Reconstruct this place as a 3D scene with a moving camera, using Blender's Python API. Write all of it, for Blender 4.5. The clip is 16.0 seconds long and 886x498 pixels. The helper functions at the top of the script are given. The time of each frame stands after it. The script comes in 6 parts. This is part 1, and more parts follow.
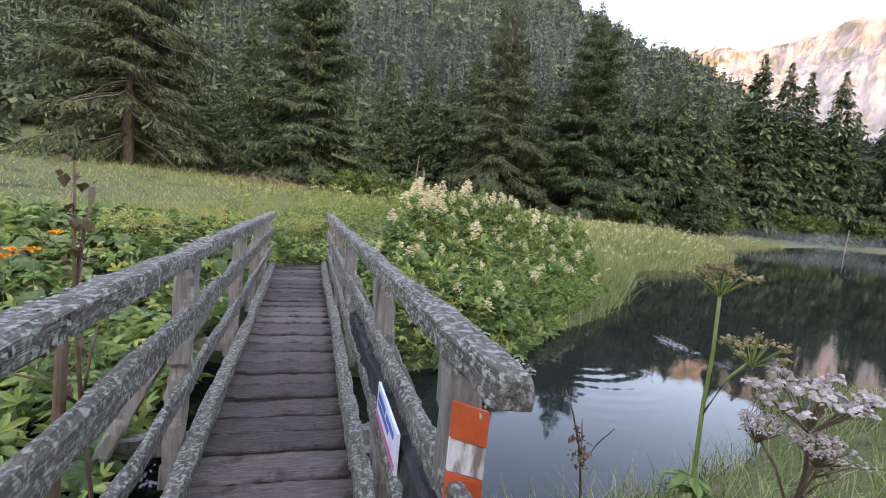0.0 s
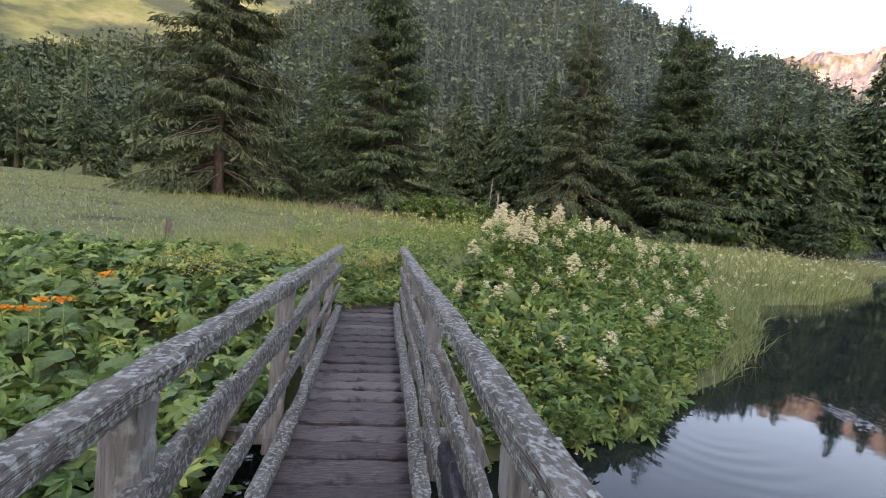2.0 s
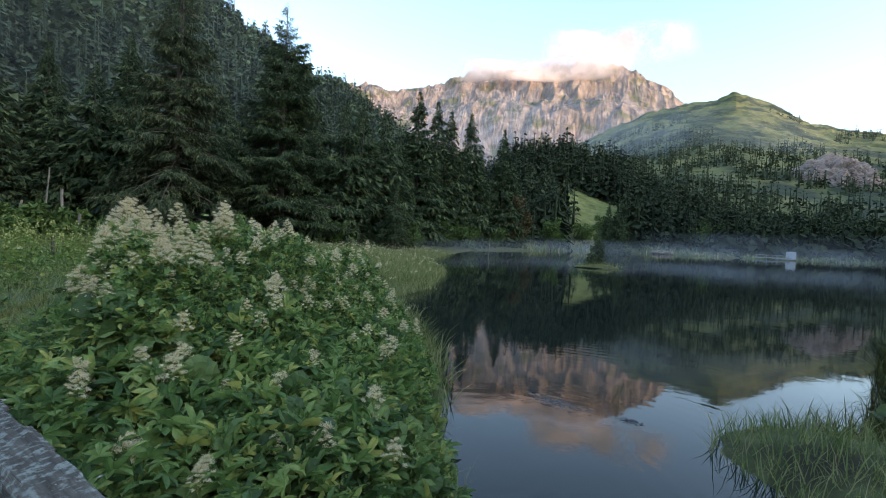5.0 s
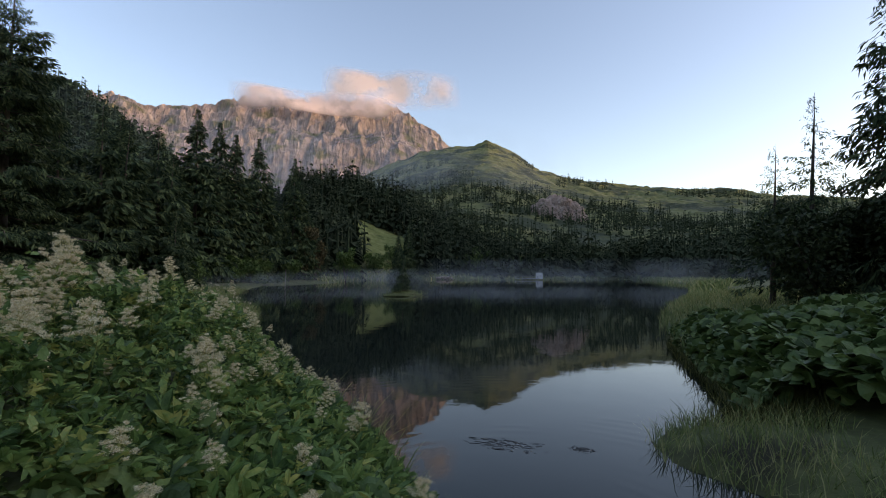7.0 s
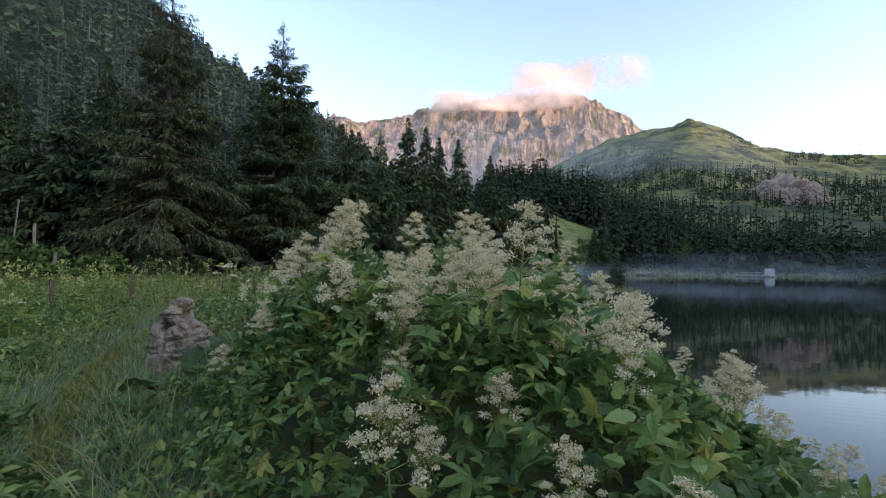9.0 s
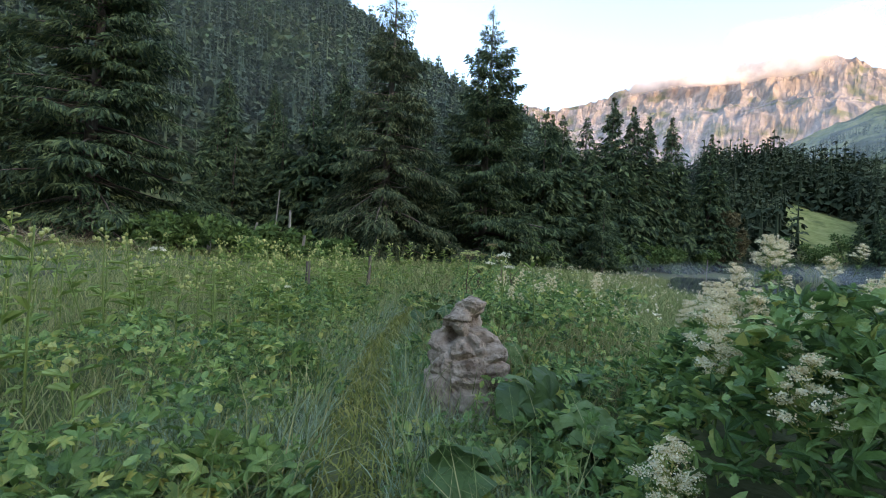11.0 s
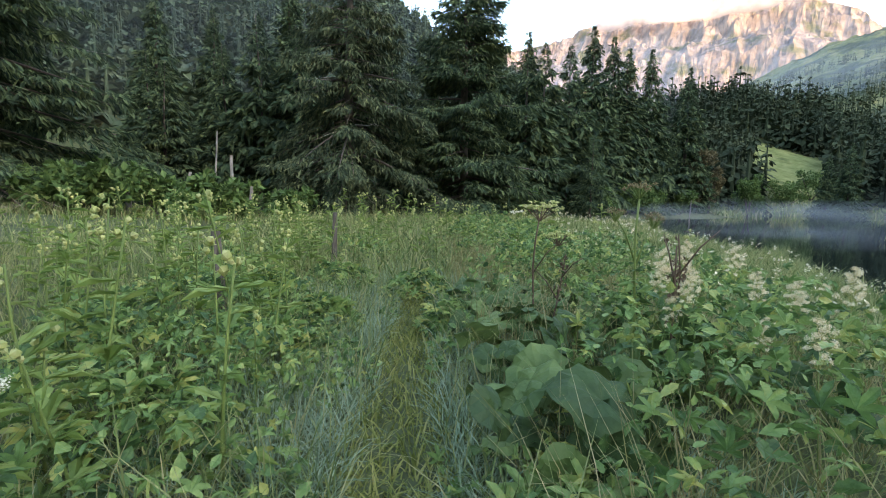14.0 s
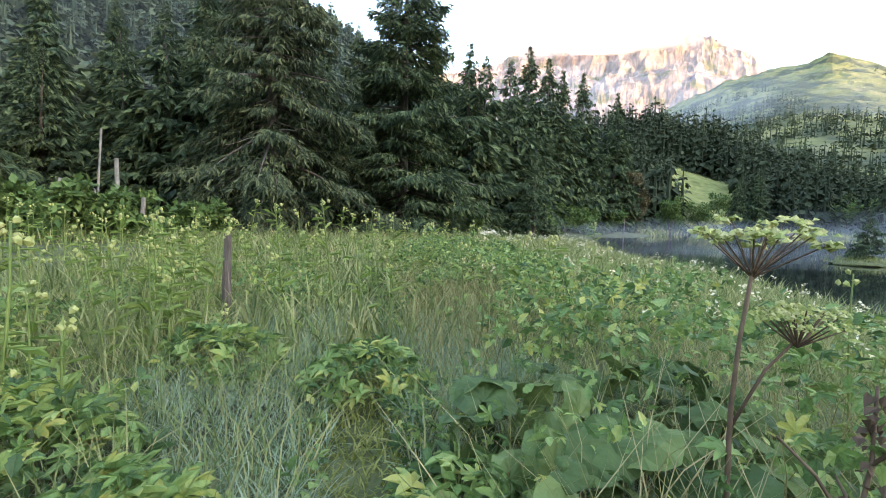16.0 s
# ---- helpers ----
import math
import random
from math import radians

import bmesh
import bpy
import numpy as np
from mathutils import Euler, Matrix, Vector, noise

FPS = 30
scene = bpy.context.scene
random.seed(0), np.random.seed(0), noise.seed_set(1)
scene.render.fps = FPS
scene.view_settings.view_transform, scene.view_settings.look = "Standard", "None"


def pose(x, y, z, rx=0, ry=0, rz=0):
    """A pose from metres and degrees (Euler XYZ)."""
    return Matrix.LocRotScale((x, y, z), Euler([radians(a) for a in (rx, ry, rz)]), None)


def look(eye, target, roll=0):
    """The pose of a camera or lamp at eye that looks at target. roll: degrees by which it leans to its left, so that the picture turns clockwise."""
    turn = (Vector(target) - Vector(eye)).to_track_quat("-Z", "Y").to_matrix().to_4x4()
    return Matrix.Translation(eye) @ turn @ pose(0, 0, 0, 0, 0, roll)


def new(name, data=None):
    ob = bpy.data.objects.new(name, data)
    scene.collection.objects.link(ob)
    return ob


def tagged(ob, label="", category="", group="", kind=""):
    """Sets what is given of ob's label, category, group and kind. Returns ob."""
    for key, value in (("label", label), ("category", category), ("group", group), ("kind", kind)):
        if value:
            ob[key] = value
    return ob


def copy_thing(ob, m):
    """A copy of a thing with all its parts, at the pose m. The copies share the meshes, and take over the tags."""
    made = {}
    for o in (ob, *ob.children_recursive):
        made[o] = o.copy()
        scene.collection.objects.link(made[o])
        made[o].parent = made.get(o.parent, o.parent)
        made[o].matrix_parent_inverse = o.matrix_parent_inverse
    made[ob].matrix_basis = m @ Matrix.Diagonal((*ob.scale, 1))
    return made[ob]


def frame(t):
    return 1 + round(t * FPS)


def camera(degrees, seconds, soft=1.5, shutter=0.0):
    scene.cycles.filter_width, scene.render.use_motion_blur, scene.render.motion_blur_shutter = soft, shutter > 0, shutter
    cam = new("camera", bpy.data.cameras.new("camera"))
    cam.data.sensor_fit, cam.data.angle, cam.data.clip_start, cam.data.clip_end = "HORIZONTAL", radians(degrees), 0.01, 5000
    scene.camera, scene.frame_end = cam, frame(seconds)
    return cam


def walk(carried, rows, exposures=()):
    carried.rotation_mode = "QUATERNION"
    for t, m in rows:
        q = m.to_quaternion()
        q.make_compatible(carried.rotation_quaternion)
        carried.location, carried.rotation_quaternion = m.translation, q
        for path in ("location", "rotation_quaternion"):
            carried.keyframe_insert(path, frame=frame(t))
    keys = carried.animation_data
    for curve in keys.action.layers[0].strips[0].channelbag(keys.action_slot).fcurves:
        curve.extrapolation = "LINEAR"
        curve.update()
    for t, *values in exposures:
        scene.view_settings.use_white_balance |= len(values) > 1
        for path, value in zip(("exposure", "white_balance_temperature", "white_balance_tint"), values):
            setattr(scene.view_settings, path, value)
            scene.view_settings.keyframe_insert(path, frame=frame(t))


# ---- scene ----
EXPOSURES = [(0.0, 3.9, 10300, 34), (0.6, 4.25, 10300, 34), (1.5, 4.15, 10300, 34), (2.0, 3.6, 10300, 34), (2.5, 3.7, 10300, 34), (3.0, 4.0, 10300, 34), (4.0, 3.35, 8900, 21), (5.0, 2.65, 8100, 14), (7.5, 1.65, 9000, 26), (8.5, 2.15, 8800, 28), (9.0, 2.42, 8300, 22), (9.5, 2.75, 8150, 20), (10.0, 2.85, 8000, 18), (12.5, 3.15, 8300, 15), (14.0, 3.4, 8600, 17), (15.0, 3.85, 9000, 19), (16.0, 3.85, 8800, 20)]
cam = camera(87.45, 16.0, soft=0.95)
PATH = [
    (0, pose(2.619, -1.754, 1.465, 83.24, -5.58, 11.19)),
    (0.5, pose(2.358, -1.437, 1.420, 82.43, -6.37, 17.83)),
    (1, pose(2.166, -1.081, 1.479, 84.32, -7.63, 21.66)),
    (1.5, pose(2.095, -0.706, 1.463, 87.08, -6.97, 21.17)),
    (2, pose(2.050, -0.562, 1.531, 85.31, -4.55, 19.93)),
    (2.5, pose(1.811, -0.327, 1.558, 84.81, -4.40, 20.91)),
    (3, pose(1.641, 0.067, 1.554, 84.70, -4.43, 18.44)),
    (3.5, pose(1.394, 0.497, 1.565, 86.80, -4.96, 9.51)),
    (4, pose(1.212, 0.918, 1.493, 88.10, -5.18, -2.62)),
    (4.5, pose(1.005, 1.407, 1.449, 88.69, -3.63, -13.47)),
    (5, pose(0.849, 1.877, 1.505, 88.42, -2.66, -27.12)),
    (7.5, pose(-0.476, 4.261, 1.502, 93.42, -0.20, -53.87)),
    (8, pose(-0.725, 4.790, 1.485, 93.00, 0.18, -49.93)),
    (8.5, pose(-0.823, 5.388, 1.456, 92.18, -0.33, -42.35)),
    (9, pose(-0.846, 6.025, 1.434, 92.00, -0.74, -30.57)),
    (9.5, pose(-1.013, 6.617, 1.454, 92.80, -1.87, -17.97)),
    (10, pose(-1.218, 7.180, 1.412, 91.54, -2.88, -7.84)),
    (12.5, pose(-1.600, 10.724, 1.384, 88.40, -2.67, -8.72)),
    (13, pose(-1.616, 11.455, 1.372, 87.31, -2.07, -11.14)),
    (13.5, pose(-1.556, 12.156, 1.414, 85.33, -2.54, -13.14)),
    (14, pose(-1.544, 12.854, 1.413, 83.85, -1.10, -11.93)),
    (14.5, pose(-1.479, 13.551, 1.377, 83.35, -0.64, -13.62)),
    (15, pose(-1.420, 14.283, 1.439, 84.42, -0.58, -14.89)),
    (15.5, pose(-1.333, 15.025, 1.443, 84.64, -0.21, -17.34)),
    (16, pose(-1.207, 15.742, 1.384, 86.17, -1.67, -20.07)),
]
walk(cam, PATH, EXPOSURES)

# ---- light ----
SUN_YAW, SUN_UP = -148.0, 9.0
world = bpy.data.worlds.new("world")
scene.world = world
world.use_nodes = True
wn = world.node_tree
sky = wn.nodes.new("ShaderNodeTexSky")
sky.sky_type = "NISHITA"
sky.sun_disc = False
sky.sun_elevation, sky.sun_rotation = radians(SUN_UP), radians(-SUN_YAW)
sky.altitude, sky.air_density, sky.dust_density, sky.ozone_density = 1300, 1.0, 2.6, 2.2
wn.nodes["Background"].inputs["Strength"].default_value = 0.15
wn.links.new(sky.outputs["Color"], wn.nodes["Background"].inputs["Color"])
sun_data = bpy.data.lights.new("sun", "SUN")
sun_data.energy, sun_data.angle, sun_data.color = 0.16, radians(0.5), (1.0, 0.74, 0.66)
sun = new("sun", sun_data)
_d = Vector((-math.sin(radians(SUN_YAW)) * math.cos(radians(SUN_UP)), math.cos(radians(SUN_YAW)) * math.cos(radians(SUN_UP)), math.sin(radians(SUN_UP))))
sun.matrix_world = look(_d * 50 + Vector((0, 0, 400)), Vector((0, 0, 400)))

# ---- materials ----


def mat(name, stops, scale=6.0, detail=6.0, rough=0.75, bump=0.0, bump_scale=None, spec=0.3, island=0.0, stretch=(1, 1, 1),
        second=None, second_scale=1.0, second_at=0.6, translucent=0.0, coords="Object", random_object=0.0):
    """A noise-coloured surface: stops are (position, rgb); second is a colour of larger blotches."""
    m = bpy.data.materials.new(name)
    m.use_nodes = True
    n, l = m.node_tree.nodes, m.node_tree.links
    p = n["Principled BSDF"]
    p.inputs["Roughness"].default_value = rough
    p.inputs["Specular IOR Level"].default_value = spec
    co = n.new("ShaderNodeTexCoord")
    mp = n.new("ShaderNodeMapping")
    mp.inputs["Scale"].default_value = stretch
    l.new(co.outputs[coords], mp.inputs["Vector"])
    t = n.new("ShaderNodeTexNoise")
    t.inputs["Scale"].default_value, t.inputs["Detail"].default_value, t.inputs["Roughness"].default_value = scale, detail, 0.62
    l.new(mp.outputs["Vector"], t.inputs["Vector"])
    r = n.new("ShaderNodeValToRGB")
    while len(r.color_ramp.elements) < len(stops):
        r.color_ramp.elements.new(0.5)
    for e, (at, c) in zip(r.color_ramp.elements, stops):
        e.position, e.color = at, (*c, 1)
    fac = t.outputs["Fac"]
    if island or random_object:
        src = n.new("ShaderNodeNewGeometry").outputs["Random Per Island"] if island else n.new("ShaderNodeObjectInfo").outputs["Random"]
        a = n.new("ShaderNodeMath")
        a.operation = "MULTIPLY_ADD"
        a.inputs[1].default_value = island or random_object
        l.new(src, a.inputs[0])
        b = n.new("ShaderNodeMath")
        b.operation = "SUBTRACT"
        b.inputs[1].default_value = (island or random_object) / 2
        l.new(t.outputs["Fac"], b.inputs[0])
        l.new(b.outputs[0], a.inputs[2])
        fac = a.outputs[0]
    l.new(fac, r.inputs["Fac"])
    col = r.outputs["Color"]
    if second:
        t2 = n.new("ShaderNodeTexNoise")
        t2.inputs["Scale"].default_value, t2.inputs["Detail"].default_value, t2.inputs["Roughness"].default_value = second_scale, 5, 0.6
        l.new(co.outputs[coords], t2.inputs["Vector"])
        r2 = n.new("ShaderNodeValToRGB")
        r2.color_ramp.elements[0].position, r2.color_ramp.elements[1].position = second_at - 0.05, second_at + 0.06
        l.new(t2.outputs["Fac"], r2.inputs["Fac"])
        mx = n.new("ShaderNodeMix")
        mx.data_type = "RGBA"
        l.new(r2.outputs["Color"], mx.inputs["Factor"])
        l.new(col, mx.inputs["A"])
        mx.inputs["B"].default_value = (*second, 1)
        col = mx.outputs["Result"]
    l.new(col, p.inputs["Base Color"])
    if bump:
        tb = n.new("ShaderNodeTexNoise")
        tb.inputs["Scale"].default_value, tb.inputs["Detail"].default_value = bump_scale or scale * 3, 8
        l.new(mp.outputs["Vector"], tb.inputs["Vector"])
        bu = n.new("ShaderNodeBump")
        bu.inputs["Strength"].default_value = bump
        bu.inputs["Distance"].default_value = 0.02
        l.new(tb.outputs["Fac"], bu.inputs["Height"])
        l.new(bu.outputs["Normal"], p.inputs["Normal"])
    if translucent:
        tr = n.new("ShaderNodeBsdfTranslucent")
        l.new(col, tr.inputs["Color"])
        ms = n.new("ShaderNodeMixShader")
        ms.inputs["Fac"].default_value = translucent
        l.new(p.outputs["BSDF"], ms.inputs[1])
        l.new(tr.outputs["BSDF"], ms.inputs[2])
        l.new(ms.outputs["Shader"], n["Material Output"].inputs["Surface"])
    return m


M_GROUND = mat("meadow_soil", [(0.3, (0.055, 0.062, 0.024)), (0.55, (0.10, 0.115, 0.042)), (0.75, (0.17, 0.17, 0.07))], 3.0, 10, 0.9, 0.6, 20, second=(0.035, 0.032, 0.016), second_scale=0.35, second_at=0.62)
M_WATER = mat("lake_water", [(0.3, (0.010, 0.014, 0.012)), (0.7, (0.016, 0.022, 0.018))], 0.2, 3, 0.02, 0.12, 1.6, spec=0.5)


def ripples(m, centre, reach):
    """Water's own index, and rings of small waves that die out round a centre."""
    n, l = m.node_tree.nodes, m.node_tree.links
    n["Principled BSDF"].inputs["IOR"].default_value = 1.333
    bump = n["Bump"]
    old = bump.inputs["Height"].links[0].from_socket
    co = n.new("ShaderNodeTexCoord")
    mp = n.new("ShaderNodeMapping")
    mp.inputs["Location"].default_value = (-centre[0], -centre[1], 0.75)
    l.new(co.outputs["Object"], mp.inputs["Vector"])
    wv = n.new("ShaderNodeTexWave")
    wv.wave_type, wv.rings_direction, wv.wave_profile = "RINGS", "SPHERICAL", "SIN"
    wv.inputs["Scale"].default_value, wv.inputs["Distortion"].default_value, wv.inputs["Detail"].default_value, wv.inputs["Detail Scale"].default_value = 1.25, 2.2, 2.0, 0.6
    l.new(mp.outputs["Vector"], wv.inputs["Vector"])
    ln = n.new("ShaderNodeVectorMath")
    ln.operation = "LENGTH"
    l.new(mp.outputs["Vector"], ln.inputs[0])
    mr = n.new("ShaderNodeMapRange")
    mr.inputs["From Min"].default_value, mr.inputs["From Max"].default_value, mr.inputs["To Min"].default_value, mr.inputs["To Max"].default_value = reach * 0.3, reach, 1.0, 0.0
    l.new(ln.outputs["Value"], mr.inputs["Value"])
    patch = n.new("ShaderNodeTexNoise")
    patch.inputs["Scale"].default_value, patch.inputs["Detail"].default_value = 0.45, 2
    l.new(mp.outputs["Vector"], patch.inputs["Vector"])
    pr = n.new("ShaderNodeMapRange")
    pr.inputs["From Min"].default_value, pr.inputs["From Max"].default_value = 0.50, 0.66
    l.new(patch.outputs["Fac"], pr.inputs["Value"])
    k = n.new("ShaderNodeMath")
    k.operation = "MULTIPLY"
    l.new(mr.outputs["Result"], k.inputs[0])
    l.new(pr.outputs["Result"], k.inputs[1])
    w2 = n.new("ShaderNodeMath")
    w2.operation = "MULTIPLY"
    l.new(wv.outputs["Fac"], w2.inputs[0])
    l.new(k.outputs[0], w2.inputs[1])
    ad = n.new("ShaderNodeMath")
    ad.operation = "MULTIPLY_ADD"
    ad.inputs[1].default_value = 0.5
    l.new(w2.outputs[0], ad.inputs[0])
    l.new(old, ad.inputs[2])
    l.new(ad.outputs[0], bump.inputs["Height"])


ripples(M_WATER, (3.4, 5.4), 9.0)
M_DECK = mat("wet_grey_plank", [(0.25, (0.052, 0.038, 0.034)), (0.5, (0.125, 0.095, 0.086)), (0.75, (0.25, 0.205, 0.185))], 6, 9, 0.55, 0.7, 16, stretch=(1.2, 14, 14), random_object=0.3, second=(0.04, 0.026, 0.022), second_scale=4, second_at=0.60)
M_RAIL = mat("lichened_wood", [(0.25, (0.062, 0.050, 0.040)), (0.5, (0.145, 0.122, 0.10)), (0.75, (0.27, 0.24, 0.20))], 5, 10, 0.88, 1.0, 18, stretch=(10, 1.0, 10), second=(0.36, 0.37, 0.32), second_scale=48, second_at=0.55)
M_POST = mat("weathered_post", [(0.25, (0.12, 0.10, 0.085)), (0.5, (0.24, 0.21, 0.18)), (0.75, (0.34, 0.31, 0.28))], 4, 9, 0.85, 0.7, 16, stretch=(10, 10, 1.0), second=(0.42, 0.42, 0.36), second_scale=8, second_at=0.63)
M_BURNT = mat("blackened_wood", [(0.3, (0.015, 0.014, 0.016)), (0.6, (0.045, 0.042, 0.045)), (0.8, (0.12, 0.11, 0.10))], 5, 8, 0.6, 0.6, 14, stretch=(8, 1, 8))
M_LICHEN = mat("pale_lichen", [(0.3, (0.22, 0.23, 0.19)), (0.6, (0.35, 0.36, 0.31)), (0.8, (0.47, 0.48, 0.42))], 30, 6, 0.95, 0.8, 60)
M_LEAF = mat("palmate_leaf", [(0.08, (0.05, 0.11, 0.035)), (0.45, (0.145, 0.255, 0.07)), (0.78, (0.27, 0.375, 0.115)), (0.97, (0.46, 0.44, 0.12))], 14, 5, 0.45, 0.5, 60, spec=0.35, island=0.85, translucent=0.28)
M_BIGLEAF = mat("butterbur_leaf", [(0.15, (0.04, 0.078, 0.025)), (0.5, (0.088, 0.15, 0.042)), (0.85, (0.17, 0.235, 0.07))], 4, 6, 0.55, 0.5, 22, spec=0.3, island=0.6, translucent=0.2)
M_GRASS = mat("meadow_grass", [(0.1, (0.10, 0.15, 0.05)), (0.5, (0.24, 0.285, 0.105)), (0.9, (0.43, 0.38, 0.18))], 1.5, 3, 0.8, spec=0.1, island=0.8, translucent=0.3)
M_DEWGRASS = mat("dewy_grass", [(0.1, (0.13, 0.20, 0.10)), (0.5, (0.25, 0.34, 0.20)), (0.9, (0.40, 0.47, 0.31))], 1.5, 3, 0.55, spec=0.3, island=0.7, translucent=0.25)
M_NEEDLE = mat("spruce_needles", [(0.1, (0.03, 0.050, 0.034)), (0.5, (0.066, 0.102, 0.053)), (0.9, (0.15, 0.195, 0.09))], 0.5, 4, 0.95, spec=0.04, island=0.7, translucent=0.12)
M_LARCH = mat("dry_spruce_needles", [(0.1, (0.032, 0.046, 0.028)), (0.5, (0.068, 0.092, 0.05)), (0.9, (0.145, 0.165, 0.08))], 0.5, 4, 0.95, spec=0.04, island=0.7, translucent=0.12)
M_BROAD = mat("broadleaf_foliage", [(0.1, (0.045, 0.09, 0.022)), (0.5, (0.09, 0.16, 0.045)), (0.9, (0.16, 0.23, 0.065))], 0.5, 4, 0.7, island=0.7, translucent=0.2)
M_FOREST = mat("far_forest_foliage", [(0.2, (0.036, 0.058, 0.040)), (0.5, (0.06, 0.090, 0.054)), (0.8, (0.10, 0.13, 0.068))], 0.03, 5, 0.95, spec=0.1, island=0.35)
M_SCRUB = mat("hillside_scrub_foliage", [(0.2, (0.055, 0.090, 0.05)), (0.5, (0.082, 0.125, 0.062)), (0.8, (0.125, 0.165, 0.075))], 0.03, 5, 0.95, spec=0.1, island=0.4)
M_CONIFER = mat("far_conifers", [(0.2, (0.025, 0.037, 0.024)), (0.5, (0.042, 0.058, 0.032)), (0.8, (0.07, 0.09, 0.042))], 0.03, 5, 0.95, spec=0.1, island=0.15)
M_BARK = mat("spruce_bark", [(0.25, (0.05, 0.038, 0.03)), (0.55, (0.12, 0.095, 0.078)), (0.8, (0.22, 0.19, 0.16))], 3, 8, 0.9, 0.8, 8, stretch=(3, 3, 0.7))
M_DEAD = mat("bleached_deadwood", [(0.25, (0.13, 0.11, 0.09)), (0.6, (0.27, 0.24, 0.2)), (0.8, (0.4, 0.37, 0.33))], 4, 8, 0.9, 0.4, 10)
M_STEM = mat("green_stem", [(0.3, (0.10, 0.15, 0.03)), (0.7, (0.2, 0.25, 0.07))], 4, 4, 0.6, island=0.5)
M_FLOWER = mat("cream_flower", [(0.1, (0.68, 0.51, 0.27)), (0.5, (0.90, 0.77, 0.52)), (0.9, (0.95, 0.88, 0.70))], 8, 3, 0.8, island=0.65, translucent=0.35)

# ---- mesh helpers ----
rng = np.random.default_rng(7)


def mesh_np(name, V, F, material, smooth=False):
    """A mesh from an array of points and an array of equal faces."""
    V, F = np.asarray(V, float), np.asarray(F, np.int32)
    me = bpy.data.meshes.new(name)
    me.vertices.add(len(V))
    me.vertices.foreach_set("co", V.ravel())
    k = F.shape[1]
    me.loops.add(F.size)
    me.loops.foreach_set("vertex_index", F.ravel())
    me.polygons.add(len(F))
    me.polygons.foreach_set("loop_start", np.arange(0, F.size, k, dtype=np.int32))
    me.polygons.foreach_set("use_smooth", np.full(len(F), smooth))
    me.update(calc_edges=True)
    me.materials.append(material)
    return me


def stamp(proto, M, pos):
    """Joins copies of proto (points, faces) turned by the matrices M and moved to pos."""
    V, F = proto
    W = np.einsum("nij,vj->nvi", M, V) + pos[:, None, :]
    G = F[None] + (np.arange(len(pos)) * len(V))[:, None, None]
    return W.reshape(-1, 3), G.reshape(-1, F.shape[1])


def join(*pieces):
    Vs, Fs, n = [], [], 0
    for V, F in pieces:
        Vs.append(V)
        Fs.append(F + n)
        n += len(V)
    return np.concatenate(Vs), np.concatenate(Fs)


def turns(n, yaw=None, tilt=None, roll=None, size=None, r=rng):
    """Random turns: about z, tipped from level by tilt, with a size each."""
    yaw = r.uniform(0, 2 * np.pi, n) if yaw is None else yaw
    tilt = np.zeros(n) if tilt is None else tilt
    roll = np.zeros(n) if roll is None else roll
    size = np.ones(n) if size is None else size
    c, s = np.cos(yaw), np.sin(yaw)
    Z = np.zeros((n, 3, 3)); Z[:, 0, 0], Z[:, 0, 1], Z[:, 1, 0], Z[:, 1, 1], Z[:, 2, 2] = c, -s, s, c, 1
    c, s = np.cos(tilt), np.sin(tilt)
    X = np.zeros((n, 3, 3)); X[:, 1, 1], X[:, 1, 2], X[:, 2, 1], X[:, 2, 2], X[:, 0, 0] = c, -s, s, c, 1
    c, s = np.cos(roll), np.sin(roll)
    Y = np.zeros((n, 3, 3)); Y[:, 0, 0], Y[:, 0, 2], Y[:, 2, 0], Y[:, 2, 2], Y[:, 1, 1] = c, s, -s, c, 1
    return (Z @ X @ Y) * size[:, None, None]


def part(name, bm, material, parent, label=""):
    me = bpy.data.meshes.new(name)
    bm.to_mesh(me)
    bm.free()
    me.materials.append(material)
    ob = new(name, me)
    ob.parent = parent
    return tagged(ob, label)


def part_np(name, VF, material, parent, smooth=False, label=""):
    ob = new(name, mesh_np(name, VF[0], VF[1], material, smooth))
    ob.parent = parent
    return tagged(ob, label)


def tube(points, radii, sides=7):
    """A tapered tube through points, as triangles."""
    P = np.asarray(points, float)
    R = np.asarray(radii, float)
    T = np.gradient(P, axis=0)
    T /= np.linalg.norm(T, axis=1)[:, None] + 1e-9
    ref = np.where(np.abs(T[:, 2:3]) > 0.9, np.array([[1.0, 0, 0]]), np.array([[0, 0, 1.0]]))
    U = np.cross(T, ref); U /= np.linalg.norm(U, axis=1)[:, None] + 1e-9
    W = np.cross(T, U)
    a = np.linspace(0, 2 * np.pi, sides, endpoint=False)
    V = (P[:, None] + R[:, None, None] * (np.cos(a)[None, :, None] * U[:, None] + np.sin(a)[None, :, None] * W[:, None])).reshape(-1, 3)
    i, j = np.meshgrid(np.arange(len(P) - 1), np.arange(sides), indexing="ij")
    a0, a1 = i * sides + j, i * sides + (j + 1) % sides
    b0, b1 = a0 + sides, a1 + sides
    F = np.concatenate([np.stack([a0, a1, b1], -1).reshape(-1, 3), np.stack([a0, b1, b0], -1).reshape(-1, 3)])
    k = (len(P) - 1) * sides
    caps = [[k, k + n, k + n + 1] for n in range(1, sides - 1)] + [[0, n + 1, n] for n in range(1, sides - 1)]
    return V, np.concatenate([F, np.array(caps)])


